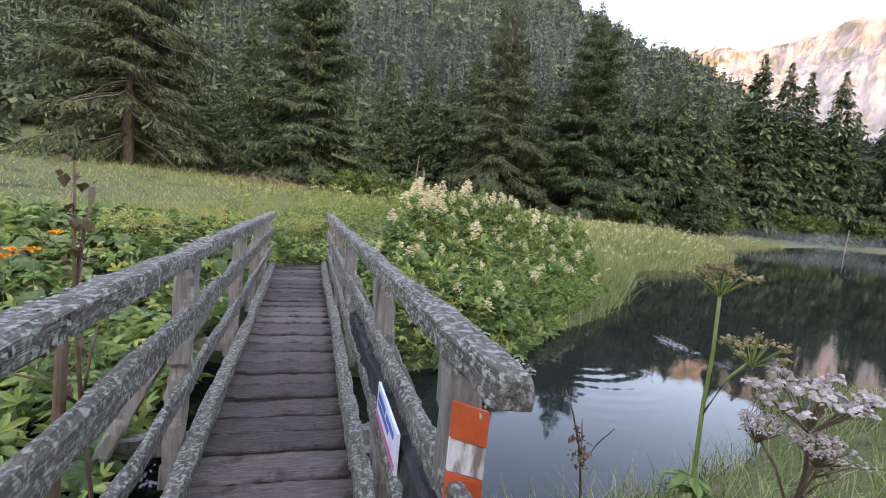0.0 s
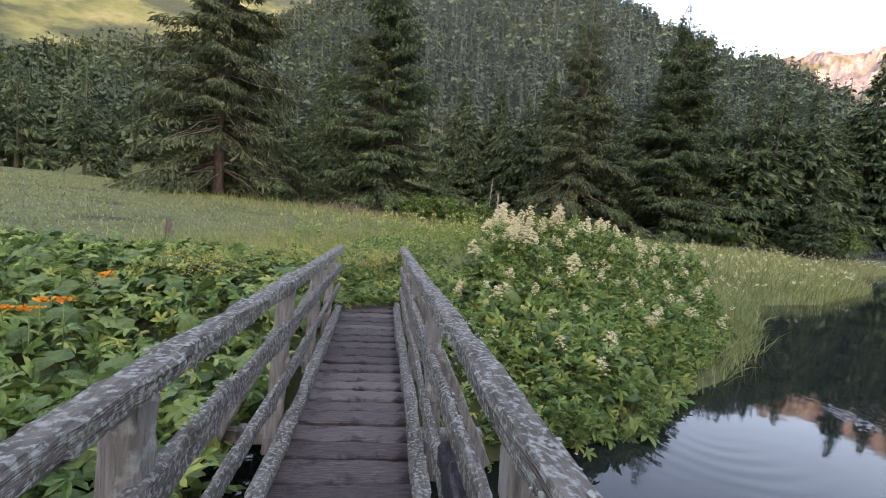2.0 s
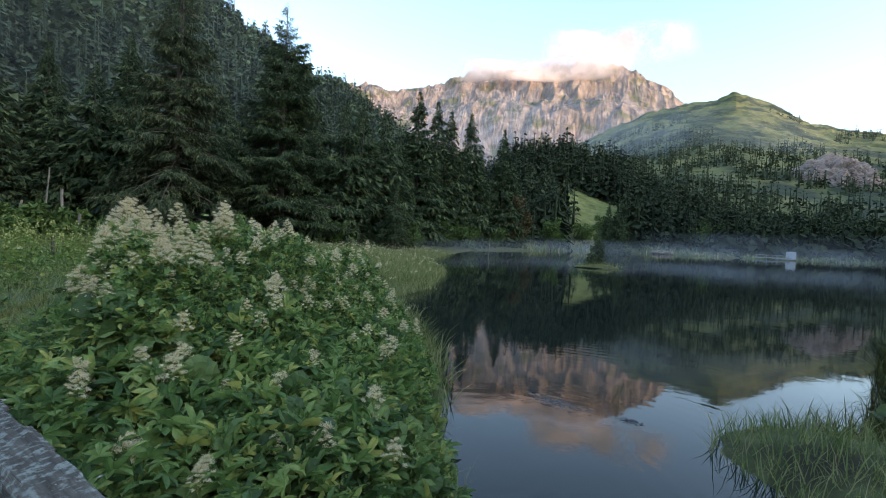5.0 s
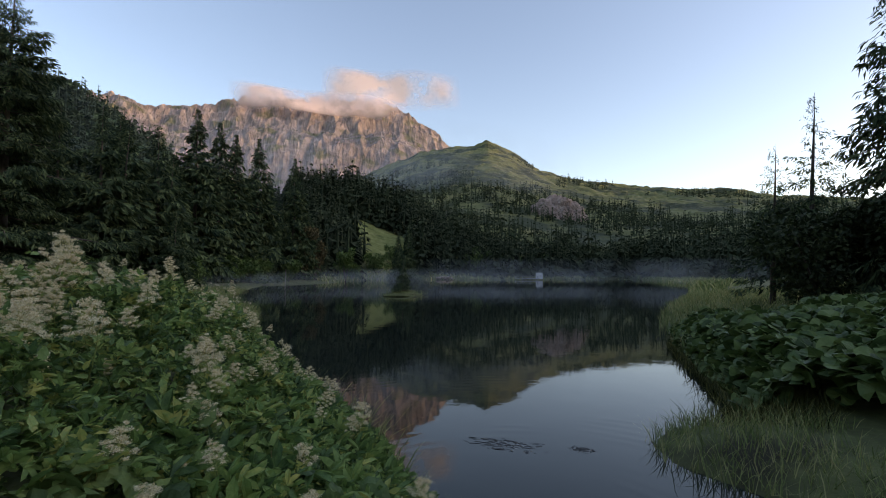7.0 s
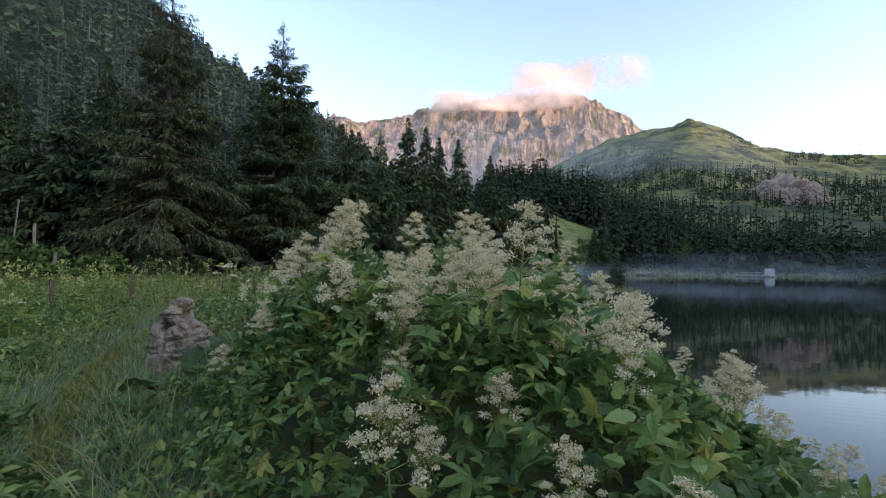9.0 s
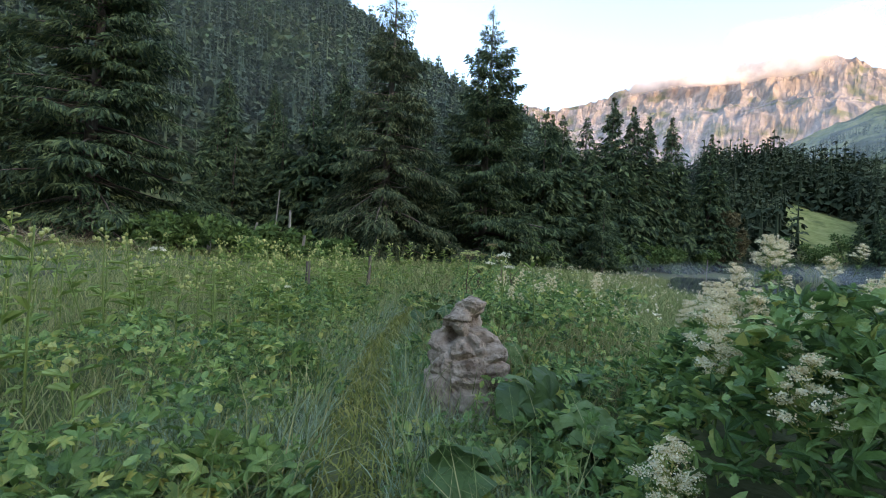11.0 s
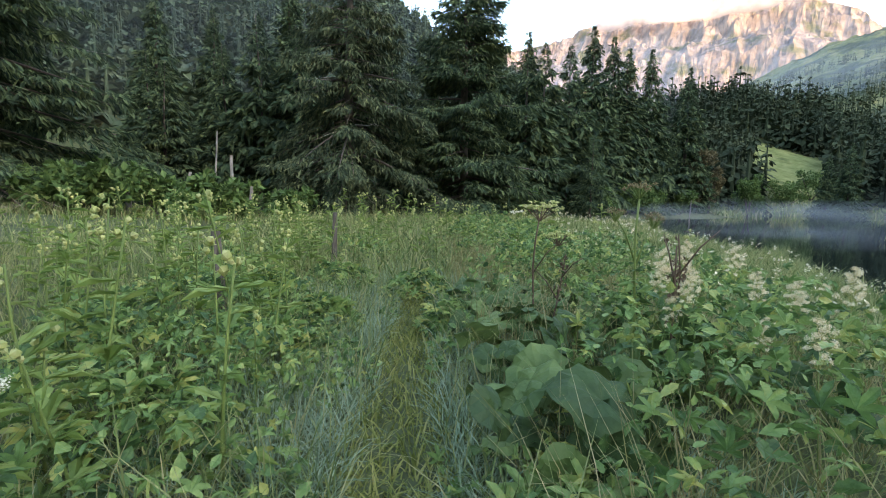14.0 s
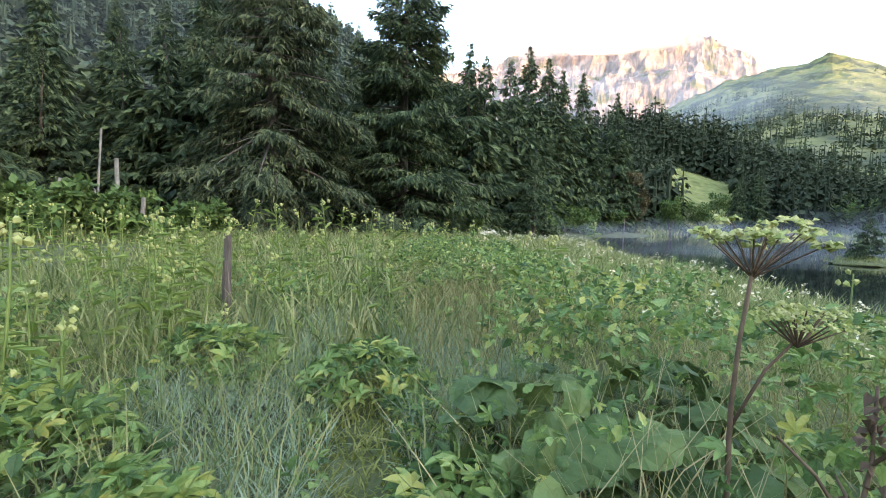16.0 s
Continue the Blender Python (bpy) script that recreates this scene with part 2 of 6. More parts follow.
def beam(bm, x0, x1, y0, y1, z0, z1, wear=0.008, cuts=0, seed=0):
    """A worn bevelled timber in bm, along its longest side, with uneven edges."""
    rr = random.Random(seed)
    made = bmesh.ops.create_cube(bm, size=1.0, matrix=Matrix.LocRotScale(((x0 + x1) / 2, (y0 + y1) / 2, (z0 + z1) / 2), None, (x1 - x0, y1 - y0, z1 - z0)))
    vs = made["verts"]
    es = list({e for v in vs for e in v.link_edges})
    if cuts:
        long_axis = max(range(3), key=lambda k: (x1 - x0, y1 - y0, z1 - z0)[k])
        run = [e for e in es if abs((e.verts[0].co - e.verts[1].co)[long_axis]) > 1e-4]
        bmesh.ops.subdivide_edges(bm, edges=run, cuts=cuts, use_grid_fill=True)
    bmesh.ops.bevel(bm, geom=list(bm.edges), offset=wear, segments=1, affect="EDGES", clamp_overlap=True)
    for v in bm.verts:
        v.co += Vector((rr.uniform(-1, 1), rr.uniform(-1, 1), rr.uniform(-1, 1))) * wear * 0.6
    return bm


def smooth_step(a, b, x):
    t = np.clip((x - a) / (b - a), 0, 1)
    return t * t * (3 - 2 * t)


def wave_noise(x, y, seed, octaves=5, base=1.0, ridged=False):
    """Cheap smooth noise from summed turned lattices, about -1 to 1."""
    r = np.random.default_rng(seed)
    out, amp, tot = np.zeros(np.shape(x)), 1.0, 0.0
    fx = base
    for _ in range(octaves):
        tab = r.uniform(-1, 1, (64, 64))
        a = r.uniform(0, 6.28)
        u = (x * math.cos(a) - y * math.sin(a)) * fx + 100.5
        v = (x * math.sin(a) + y * math.cos(a)) * fx + 77.2
        iu, iv = np.floor(u).astype(int), np.floor(v).astype(int)
        fu, fv = u - iu, v - iv
        fu, fv = fu * fu * (3 - 2 * fu), fv * fv * (3 - 2 * fv)
        g = lambda p, q: tab[p % 64, q % 64]
        n = (g(iu, iv) * (1 - fu) + g(iu + 1, iv) * fu) * (1 - fv) + (g(iu, iv + 1) * (1 - fu) + g(iu + 1, iv + 1) * fu) * fv
        if ridged:
            n = 1 - 2 * np.abs(n)
        out += n * amp
        tot += amp
        amp *= 0.52
        fx *= 2.05
    return out / tot


# ---- the lie of the land ----
LAKE_Z = -0.75
LAKE = np.array([(2.7, 5.0), (2.9, 6.0), (3.9, 7.5), (5.0, 10.3), (5.9, 14.0), (6.8, 17.2), (9.2, 19.4), (13.6, 26.3), (14.6, 29), (17, 37), (27, 51.5), (43, 72), (62, 79), (84, 93), (112, 99),
                 (122, 84), (140, 74), (175, 66), (190, 52), (150, 36), (102, 18), (60, 13), (34, 10.5), (21, 8.0), (15, 6.6), (10.7, 5.2), (8.9, 4.6), (8.2, 4.6), (7.4, 5.2), (6.5, 5.3), (5.9, 4.9), (5.6, 4.1), (5.0, 3.0), (3.6, 1.8),
                 (1.7, 0.3), (0.0, -0.2), (-2.2, 1.4), (-1.4, 2.8), (0.9, 3.2)])
ORIGIN = np.array([1.5, 1.0])


def poly_distance(x, y, poly):
    """Signed distance to a polygon: negative inside."""
    x, y = np.asarray(x, float), np.asarray(y, float)
    best, inside = np.full(x.shape, 1e9), np.zeros(x.shape, bool)
    for (ax, ay), (bx, by) in zip(poly, np.roll(poly, -1, 0)):
        ex, ey = bx - ax, by - ay
        t = np.clip(((x - ax) * ex + (y - ay) * ey) / (ex * ex + ey * ey), 0, 1)
        best = np.minimum(best, np.hypot(x - ax - t * ex, y - ay - t * ey))
        cross = ((ay > y) != (by > y)) & (x < (bx - ax) * (y - ay) / (by - ay + 1e-12) + ax)
        inside ^= cross
    return np.where(inside, -best, best)


# skyline of the wooded slopes: yaw (left is positive), degrees up
SKY_YAW = [-180, -150, -120, -100, -90, -80, -70, -66, -59, -53.6, -47.6, -42, -36, -33, -30, -27, -24, -20.7, -16.2, -13.6, -6.9, -1.5, 1.8, 7, 20, 30, 39, 45, 50, 57, 63, 75, 100, 150, 180]
SKY_UP = [6, 6, 6, 5, 2.6, 1.4, 0.4, 0.5, 1.7, 4.5, 8.0, 10.2, 10.0, 7.5, 5.8, 6.2, 8.6, 12.2, 15.2, 16.4, 18.6, 21.8, 23.8, 26.6, 27.5, 24.5, 19.5, 16.2, 14, 12, 10, 9, 8, 6, 6]


def hill(yaw, r):
    """Height of the wooded slopes round the valley."""
    up = np.tan(np.radians(np.interp(yaw, SKY_YAW, SKY_UP)))
    foot = np.interp(yaw, [-180, -120, -80, -60, -34, -20, 20, 60, 100, 180], [60, 70, 170, 150, 105, 75, 66, 75, 70, 60])
    crest = np.interp(yaw, [-180, -120, -80, -60, -34, -20, 20, 60, 100, 180], [330, 330, 260, 250, 260, 250, 270, 260, 300, 330])
    t = np.clip((r - foot) / (crest - foot), 0, 1.25)
    body = np.where(t < 1, t ** 1.25, 1 - (t - 1) * 1.2)
    return up * crest * np.maximum(body, 0)


def ground_z(x, y):
    x, y = np.asarray(x, float), np.asarray(y, float)
    dx, dy = x - ORIGIN[0], y - ORIGIN[1]
    r, yaw = np.hypot(dx, dy), np.degrees(np.arctan2(-dx, dy))
    base = 0.0 + 0.15 * smooth_step(16, 44, y) * smooth_step(26, 6, x) + 0.055 * np.clip(-x - 4, 0, 40) * smooth_step(46, 26, y) + 0.06 * wave_noise(x, y, 3, 3, 0.35)
    base = base + 1.0 * smooth_step(9, 26, x) * smooth_step(8, -4, y) - 0.42 * smooth_step(3, 4.8, x) * smooth_step(7.5, 5.5, y) * smooth_step(12, 7, x)
    a = radians(27.30)
    al, la = -(x - 2.632) * math.sin(a) + (y - -1.932) * math.cos(a), (x - 2.632) * math.cos(a) + (y - -1.932) * math.sin(a)
    base = base - 0.22 * smooth_step(1.2, 0.6, np.abs(la)) * smooth_step(0.2, 1.0, al) * smooth_step(9.2, 8.2, al)
    base = base + hill(yaw, r) + wave_noise(x, y, 4, 4, 0.02) * 3.0 * smooth_step(80, 200, r) * (hill(yaw, r) > 0.5)
    d = poly_distance(x, y, LAKE)
    soft = np.interp(np.hypot(x - 1, y - 5), [4, 9, 30, 90], [0.7, 2.2, 5.0, 6.0])
    bank = LAKE_Z + (base - LAKE_Z) * (1 - np.exp(-np.maximum(d, 0) / soft)) + 0.06 * np.clip(d, 0, 1)
    return np.where(d > 0, bank, LAKE_Z + np.maximum(d, -1.5) * 0.6 - 0.03)


def sheet(rings, angles, cx, cy, fn, close=True):
    """A polar sheet of quads round (cx, cy), with heights from fn."""
    R, A = np.meshgrid(rings, angles, indexing="ij")
    X, Y = cx - R * np.sin(A), cy + R * np.cos(A)
    V = np.stack([X, Y, fn(X, Y)], -1).reshape(-1, 3)
    n, m = len(rings), len(angles)
    i, j = np.meshgrid(np.arange(n - 1), np.arange(m if close else m - 1), indexing="ij")
    k = (j + 1) % m
    return V, np.stack([i * m + j, i * m + k, (i + 1) * m + k, (i + 1) * m + j], -1).reshape(-1, 4)


rings = np.concatenate([[0.02], np.cumsum(np.geomspace(0.16, 7.0, 170)) ])
rings = rings[rings < 420]
V, F = sheet(rings, np.linspace(-np.pi, np.pi, 400, endpoint=False), 0.0, 6.0, ground_z)
tagged(new("ground", mesh_np("ground", V, F, M_GROUND, True)), "green alpine meadow ground with trodden path and banks", "ground", kind="structure")

V = np.array([(-6, -8, LAKE_Z), (230, -8, LAKE_Z), (230, 135, LAKE_Z), (-6, 135, LAKE_Z)], float)
tagged(new("lake_water", mesh_np("lake_water", V, [[0, 1, 2, 3]], M_WATER)), "still dark mountain lake mirroring trees and sky", "water", kind="structure")

# ---- far mountains ----
M_ROCK = mat("limestone_massif", [(0.34, (0.13, 0.108, 0.105)), (0.5, (0.21, 0.175, 0.168)), (0.66, (0.32, 0.268, 0.255))], 0.022, 14, 0.95, stretch=(1, 1, 0.45), second=(0.10, 0.105, 0.062), second_scale=0.0085, second_at=0.585)
M_ALP = mat("alpine_pasture", [(0.3, (0.06, 0.075, 0.03)), (0.5, (0.12, 0.135, 0.05)), (0.7, (0.20, 0.19, 0.085))], 0.02, 10, 0.95, second=(0.035, 0.05, 0.026), second_scale=0.011, second_at=0.515)


def massif(name, label, yaws, ups, dist, depth, material, seed, rough, lo=-5, step=0.16, foot=0.35):
    """A far mountain with its skyline by yaw and degrees up, as one rough sheet."""
    a = np.radians(np.arange(min(yaws), max(yaws), step))
    t = np.linspace(0, 1.15, 150)
    o = np.argsort(yaws)
    up = np.tan(np.radians(np.interp(np.degrees(a), np.array(yaws)[o], np.array(ups)[o])))
    T, A = np.meshgrid(t, a, indexing="ij")
    R = dist * (foot + (1 - foot) * T)
    X, Y = ORIGIN[0] - R * np.sin(A), ORIGIN[1] + R * np.cos(A)
    prof = np.where(T < 1, depth(np.clip(T, 0, 1)), 1 - (T - 1) * 2)
    k = np.exp(-0.5 * (np.arange(-60, 61) * step / 4.0) ** 2)
    broad = np.convolve(np.pad(up, 60, mode="edge"), k / k.sum(), "valid")
    Z = lo + (broad[None] * dist - lo) * prof + (up - broad)[None] * dist * np.clip(prof, 0, 1) ** 5
    nz = wave_noise(X, Y, seed, 6, 6.0 / dist, True)
    gully = wave_noise(A * dist, R * 0.55, seed + 1, 6, 11.0 / dist, True)
    env = np.clip(prof, 0, 1) * (1 - np.clip(prof, 0, 1) ** 6 * 0.75)
    Z = Z + (nz * 0.5 + gully * 0.6) * rough * dist * env + wave_noise(X, Y, seed + 5, 4, 45.0 / dist, True) * rough * 0.45 * dist * np.clip(prof, 0, 1)
    R2 = R + gully * rough * dist * 0.9 * np.clip(prof * 2, 0, 1)
    X, Y = ORIGIN[0] - R2 * np.sin(A), ORIGIN[1] + R2 * np.cos(A)
    n, m = T.shape
    i, j = np.meshgrid(np.arange(n - 1), np.arange(m - 1), indexing="ij")
    F = np.stack([i * m + j, (i + 1) * m + j, (i + 1) * m + j + 1, i * m + j + 1], -1).reshape(-1, 4)
    V = np.stack([X, Y, Z], -1).reshape(-1, 3)
    made = tagged(new(name, mesh_np(name, V, F[:, ::-1], material, False)), label, "mountain", kind="structure")
    return made, V.reshape(n, m, 3)


massif("rock_massif", "sunlit pinkish limestone massif with steep cliffs", [-12, -17.2, -20.5, -23, -26, -29.3, -33, -38, -42.6, -47.8, -51.3, -53.7, -57, -64, -72],
       [16.5, 17.1, 16.5, 17.2, 17.6, 19.1, 19.4, 19.5, 20.0, 19.5, 17.2, 15.4, 13, 10, 5], 2600, lambda t: 0.55 * t ** 1.2 + 0.27 * smooth_step(0.62, 0.8, t) + 0.18 * smooth_step(0.86, 1.0, t), M_ROCK, 21, 0.030, foot=0.3, step=0.11)
green, green_v = massif("green_mountain", "green alpine mountain with a rounded knob and dark woods", [-30, -38, -44, -50, -53.7, -56.5, -58.6, -61, -64.7, -68.7, -70, -75, -81, -85.3, -89.2, -95, -105, -118],
       [3, 8, 12, 14.6, 15.2, 15.3, 16.1, 15.0, 12.4, 11.0, 10.8, 10.0, 9.1, 8.9, 7.8, 7, 6, 4], 1700, lambda t: t ** 1.15, M_ALP, 33, 0.014, foot=0.2, step=0.22)
massif("south_ridge", "high mountain ridge behind the valley that keeps it in shade", [-100, -110, -125, -148, -150, -153, -155, -180, -200, -220, -240], [5, 11, 15, 16, 11.5, 11.5, 16, 16, 15, 12, 5], 1500, lambda t: t ** 1.15, M_ALP, 52, 0.012, foot=0.3, step=0.5)
massif("lit_mountain_flank", "sunlit grassy mountain flank with rock bands", [120, 95, 75, 63, 57, 45, 38, 30, 20, 10], [14, 20, 23, 25, 26, 27.5, 27, 26, 22, 10], 1200, lambda t: t ** 1.1, M_ALP, 45, 0.014, foot=0.3, step=0.4)

# ---- footbridge ----
BR0 = Vector((2.632, -1.932, 0.0))
BR_YAW = 27.30
bridge = tagged(new("footbridge"), "narrow weathered wooden footbridge with lichened handrails over the stream", "bridge")
bridge.matrix_world = pose(BR0.x, BR0.y, 0, 0, 0, BR_YAW)


def plank_mesh(w, seed):
    bm = bmesh.new()
    beam(bm, -0.43, 0.43, -w / 2, w / 2, -0.05, 0.0, 0.009, 6, seed)
    rr = random.Random(seed + 50)
    for v in bm.verts:
        v.co.z += 0.006 * noise.noise(Vector((v.co.x * 4, v.co.y * 9, seed)))
        v.co.y += 0.005 * noise.noise(Vector((v.co.x * 3, seed, v.co.y)))
    me = bpy.data.meshes.new("plank")
    bm.to_mesh(me)
    bm.free()
    me.materials.append(M_DECK)
    return me


planks = [plank_mesh(w, i) for i, w in enumerate((0.16, 0.185, 0.2, 0.215, 0.23, 0.175))]
rr = random.Random(3)
y = 0.62
while y < 8.55:
    k = rr.randrange(6)
    w = (0.16, 0.185, 0.2, 0.215, 0.23, 0.175)[k]
    ob = new("plank", planks[k])
    ob.parent = bridge
    ob.matrix_basis = pose(rr.uniform(-0.015, 0.015), y + w / 2, rr.uniform(-0.012, 0.008), rr.uniform(-1.8, 1.8), rr.uniform(-0.7, 0.7), rr.uniform(-0.9, 0.9))
    y += w + rr.uniform(0.016, 0.042)


def rail(name, x, y0, y1, z0, z1, w, h, material, seed, sag=0.02, label=""):
    """A long worn timber along the bridge, a little crooked."""
    bm = bmesh.new()
    beam(bm, -w / 2, w / 2, y0, y1, -h / 2, h / 2, 0.012, 40, seed)
    for v in bm.verts:
        t = (v.co.y - y0) / (y1 - y0)
        q = Vector((v.co.x * 12, v.co.y * 2.2, v.co.z * 12 + seed))
        v.co.x += x + 0.012 * noise.noise(q) + 0.02 * noise.noise(Vector((v.co.y * 0.5, seed, 0)))
        v.co.z += z0 + (z1 - z0) * t - sag * 4 * t * (1 - t) + 0.010 * noise.noise(q + Vector((5, 3, 1)))
    return part(name, bm, material, bridge, label)


for s, x in ((-1, -0.5), (1, 0.5)):
    e0, e1 = (-0.5, 8.4) if s < 0 else (0.85, 8.3)
    rail("top_rail", x * 0.87, e0, e1, 1.185 if s < 0 else 1.135, 0.885 if s < 0 else 0.92, 0.092, 0.076, M_RAIL, 10 + s, 0.01, "grey handrail crusted with pale lichen")
    rail("mid_rail", x - s * 0.055, e0, e1, 0.86 if s < 0 else 0.74, 0.60, 0.045, 0.12, M_RAIL, 20 + s)
    rail("low_rail", x - s * 0.05, e0 + 0.2, e1, 0.47 if s < 0 else 0.38, 0.31, 0.04, 0.10, M_RAIL, 30 + s)
    rail("kerb", x - s * 0.09, 0.7, 8.45, 0.045, 0.045, 0.09, 0.09, M_RAIL, 40 + s, 0.0, "lichen-covered kerb beam")
    rail("stringer", x * 0.6, 0.4, 8.7, -0.15, -0.15, 0.16, 0.2, M_POST, 50 + s, 0.0)
for i, y in enumerate((1.2, 2.98, 4.72, 6.3, 7.85)):
    bm = bmesh.new()
    beam(bm, -0.95, 0.95, y - 0.05, y + 0.05, -0.17, -0.06, 0.012, 8, 60 + i)
    part("cross_beam", bm, M_POST, bridge)
    for s in (-1, 1):
        y = (0.3, 2.7, 4.6, 6.1, 7.5)[i] if s < 0 else (1.2, 2.42, 4.3, 6.0, 7.6)[i]
        bm = bmesh.new()
        beam(bm, -0.05, 0.05, -0.05, 0.05, -0.18, 0.90 + 0.16 * (4 - i) / 4, 0.012, 8, 70 + i * 2 + s)
        for v in bm.verts:
            v.co.x += s * (0.52 - 0.05 * v.co.z) + 0.008 * noise.noise(v.co * 6 + Vector((i, s, 0)))
            v.co.y += y + 0.02 * (v.co.z > 0.5) * s
        part("post", bm, M_POST, bridge, "grey split wooden post")
        bm = bmesh.new()
        beam(bm, -0.035, 0.035, -0.04, 0.04, 0, 0.82, 0.01, 6, 90 + i * 2 + s)
        bm.transform(Matrix.Translation((s * 0.88, y, -0.08)) @ Matrix.Rotation(-s * radians(26), 4, "Y"))
        part("brace", bm, M_POST, bridge)

# ---- spruces ----


def spruce(height, width, seed, sprays=9000, bare=0.06, droop=0.35, gaps=0.12, spray=0.42, wide=0.13, dead=0):
    """Trunk, limbs and a crown of hanging needle sprays, base at the origin."""
    r = np.random.default_rng(seed)
    zs = np.linspace(-0.4, height, 14)
    bend = 0.15 * np.sin(zs * 0.35 + seed)
    rad = 0.017 * height * np.clip(1 - zs / height, 0.02, 1) ** 0.9
    trunk = tube(np.stack([bend * 0.5, bend, zs], -1), rad, 8)
    n = int(60 + height * 13)
    u = np.sort(r.uniform(0, 1, n)) ** 0.85
    zb = height * (bare + (1 - bare - 0.01) * u)
    L = width / 2 * ((1 - u) ** 0.92) * r.uniform(0.7, 1.12, n) * (1 + 0.25 * np.sin(r.uniform(0, 6, n))) + 0.06
    low = smooth_step(0.0, 0.10, u) * 0.35 + 0.65
    L = L * low
    az = r.uniform(0, 2 * np.pi, n) + 0.0
    lobes = 1 + 0.16 * np.sin(3 * az + seed) + 0.10 * np.sin(5 * az + seed * 2 + 6 * u)
    L = L * lobes
    sag = droop * (1 - u) * r.uniform(0.6, 1.3, n) - 0.30 * u ** 2
    per = np.maximum((L ** 1.15 / (L ** 1.15).sum() * sprays).astype(int), 9)
    b = np.repeat(np.arange(n), per)
    m = len(b)
    s = r.uniform(0.08, 1, m) ** 0.62
    keep = r.uniform(0, 1, m) > gaps * (0.5 + np.sin(b * 1.7) * 0.5) * 2
    b, s = b[keep], s[keep]
    m = len(b)
    side = r.normal(0, 0.16, m) * L[b] * s * (1.15 - s * 0.6) + r.normal(0, 0.05, m)
    rad_out = L[b] * s
    zz = zb[b] - sag[b] * L[b] * s ** 1.4 + 0.16 * L[b] * s * (s - 0.5) - np.abs(side) * 0.25 - r.exponential(0.10, m)
    x = np.cos(az[b]) * rad_out - np.sin(az[b]) * side
    y = np.sin(az[b]) * rad_out + np.cos(az[b]) * side
    proto = (np.array([(0, 0, 0), (0.5, wide, 0.03), (1.0, 0, -0.10), (0.5, -wide, 0.03)]), np.array([[0, 1, 2], [0, 2, 3]]))
    yaw = az[b] + r.normal(0, 0.55, m) + np.sign(side) * 0.5
    tip = r.normal(0.45, 0.35, m) + droop * 0.5
    M = turns(m, yaw, r.normal(0, 0.45, m), tip, spray * r.uniform(0.55, 1.3, m) * (0.2 + 0.8 * np.clip(L[b] / 2.0, 0.12, 1)), r)
    crown = stamp(proto, M, np.stack([x, y, zz], -1))
    limbs = []
    for k in range(0, n, 2):
        if L[k] > 0.7 and sprays > 8000:
            q = np.linspace(0, 0.9, 4)
            pts = np.stack([np.cos(az[k]) * L[k] * q, np.sin(az[k]) * L[k] * q, zb[k] - sag[k] * L[k] * q ** 1.4], -1)
            limbs.append(tube(pts, 0.014 * L[k] * (1.05 - q) + 0.006, 4))
    deadwood = []
    for k in range(dead):
        a, z0, ll = r.uniform(0, 6.28), height * r.uniform(0.06, 0.42), width * r.uniform(0.2, 0.46)
        q = np.linspace(0, 1, 6)
        kink = np.cumsum(r.normal(0, 0.1, (6, 3)), 0) * ll * 0.35
        pts = np.stack([np.cos(a) * ll * q, np.sin(a) * ll * q, z0 - 0.5 * ll * q ** 1.5 + 0.2 * ll * q ** 3], -1) + kink * q[:, None]
        deadwood.append(tube(pts, 0.048 * (1.08 - q), 4))
    return trunk, crown, (join(*limbs) if limbs else None), (join(*deadwood) if deadwood else None)


def tree_thing(name, label, built, needle, x, y, yaw=0.0, category="tree", group="", size=1.0):
    t = tagged(new(name), label, category, group)
    trunk, crown, limbs, deadwood = built
    part_np("trunk", trunk, M_BARK, t, True)
    part_np("crown", crown, needle, t)
    if limbs:
        part_np("branchwork", limbs, M_BARK, t, True)["kind"] = "stuff"
    if deadwood:
        part_np("deadwood", deadwood, M_DEAD, t, True, "bleached bare dead branches")["kind"] = "stuff"
    t.matrix_world = pose(x, y, float(ground_z(x, y)), 0, 0, yaw) @ Matrix.Scale(size, 4)
    return t


tree_thing("spruce_tree", "tall full green spruce with a pointed top", spruce(21.2, 11.5, 1, 40000, 0.02, 0.28, 0.08, 0.50), M_NEEDLE, 6.6, 44.8)
tree_thing("spruce_tree", "thinning brownish spruce with bare dead branches", spruce(20.9, 10.5, 2, 36000, 0.05, 0.65, 0.18, 0.44, dead=16), M_LARCH, -1.2, 41.8)
tree_thing("spruce_tree", "broad old spruce with drooping green branches", spruce(26, 15, 3, 42000, 0.02, 0.45, 0.1, 0.55, dead=6), M_NEEDLE, -19.3, 39.7)
tree_thing("spruce_tree", "old shaggy spruce with many bleached dead branches", spruce(24, 15, 4, 40000, 0.03, 0.6, 0.14, 0.52, dead=34), M_LARCH, -26.8, 27.7)
mid_a = tree_thing("spruce_tree", "dark green spruce at the wood's edge", spruce(16, 7.5, 5, 6500, 0.02, 0.3, 0.04, 0.9, 0.18), M_NEEDLE, 14.0, 52.0, group="spruces at the wood's edge")
mid_b = tree_thing("spruce_tree", "slender dark spruce at the wood's edge", spruce(26, 10.0, 6, 7800, 0.02, 0.35, 0.03, 1.15, 0.18), M_NEEDLE, 32.2, 73.8, group="spruces at the wood's edge")
mid_c = tree_thing("spruce_tree", "young bluish spruce on the meadow's edge", spruce(7.5, 4.0, 7, 4000, 0.01, 0.25, 0.05, 0.5, 0.17), M_NEEDLE, 19.5, 50.0, group="spruces at the wood's edge")
r2 = random.Random(11)
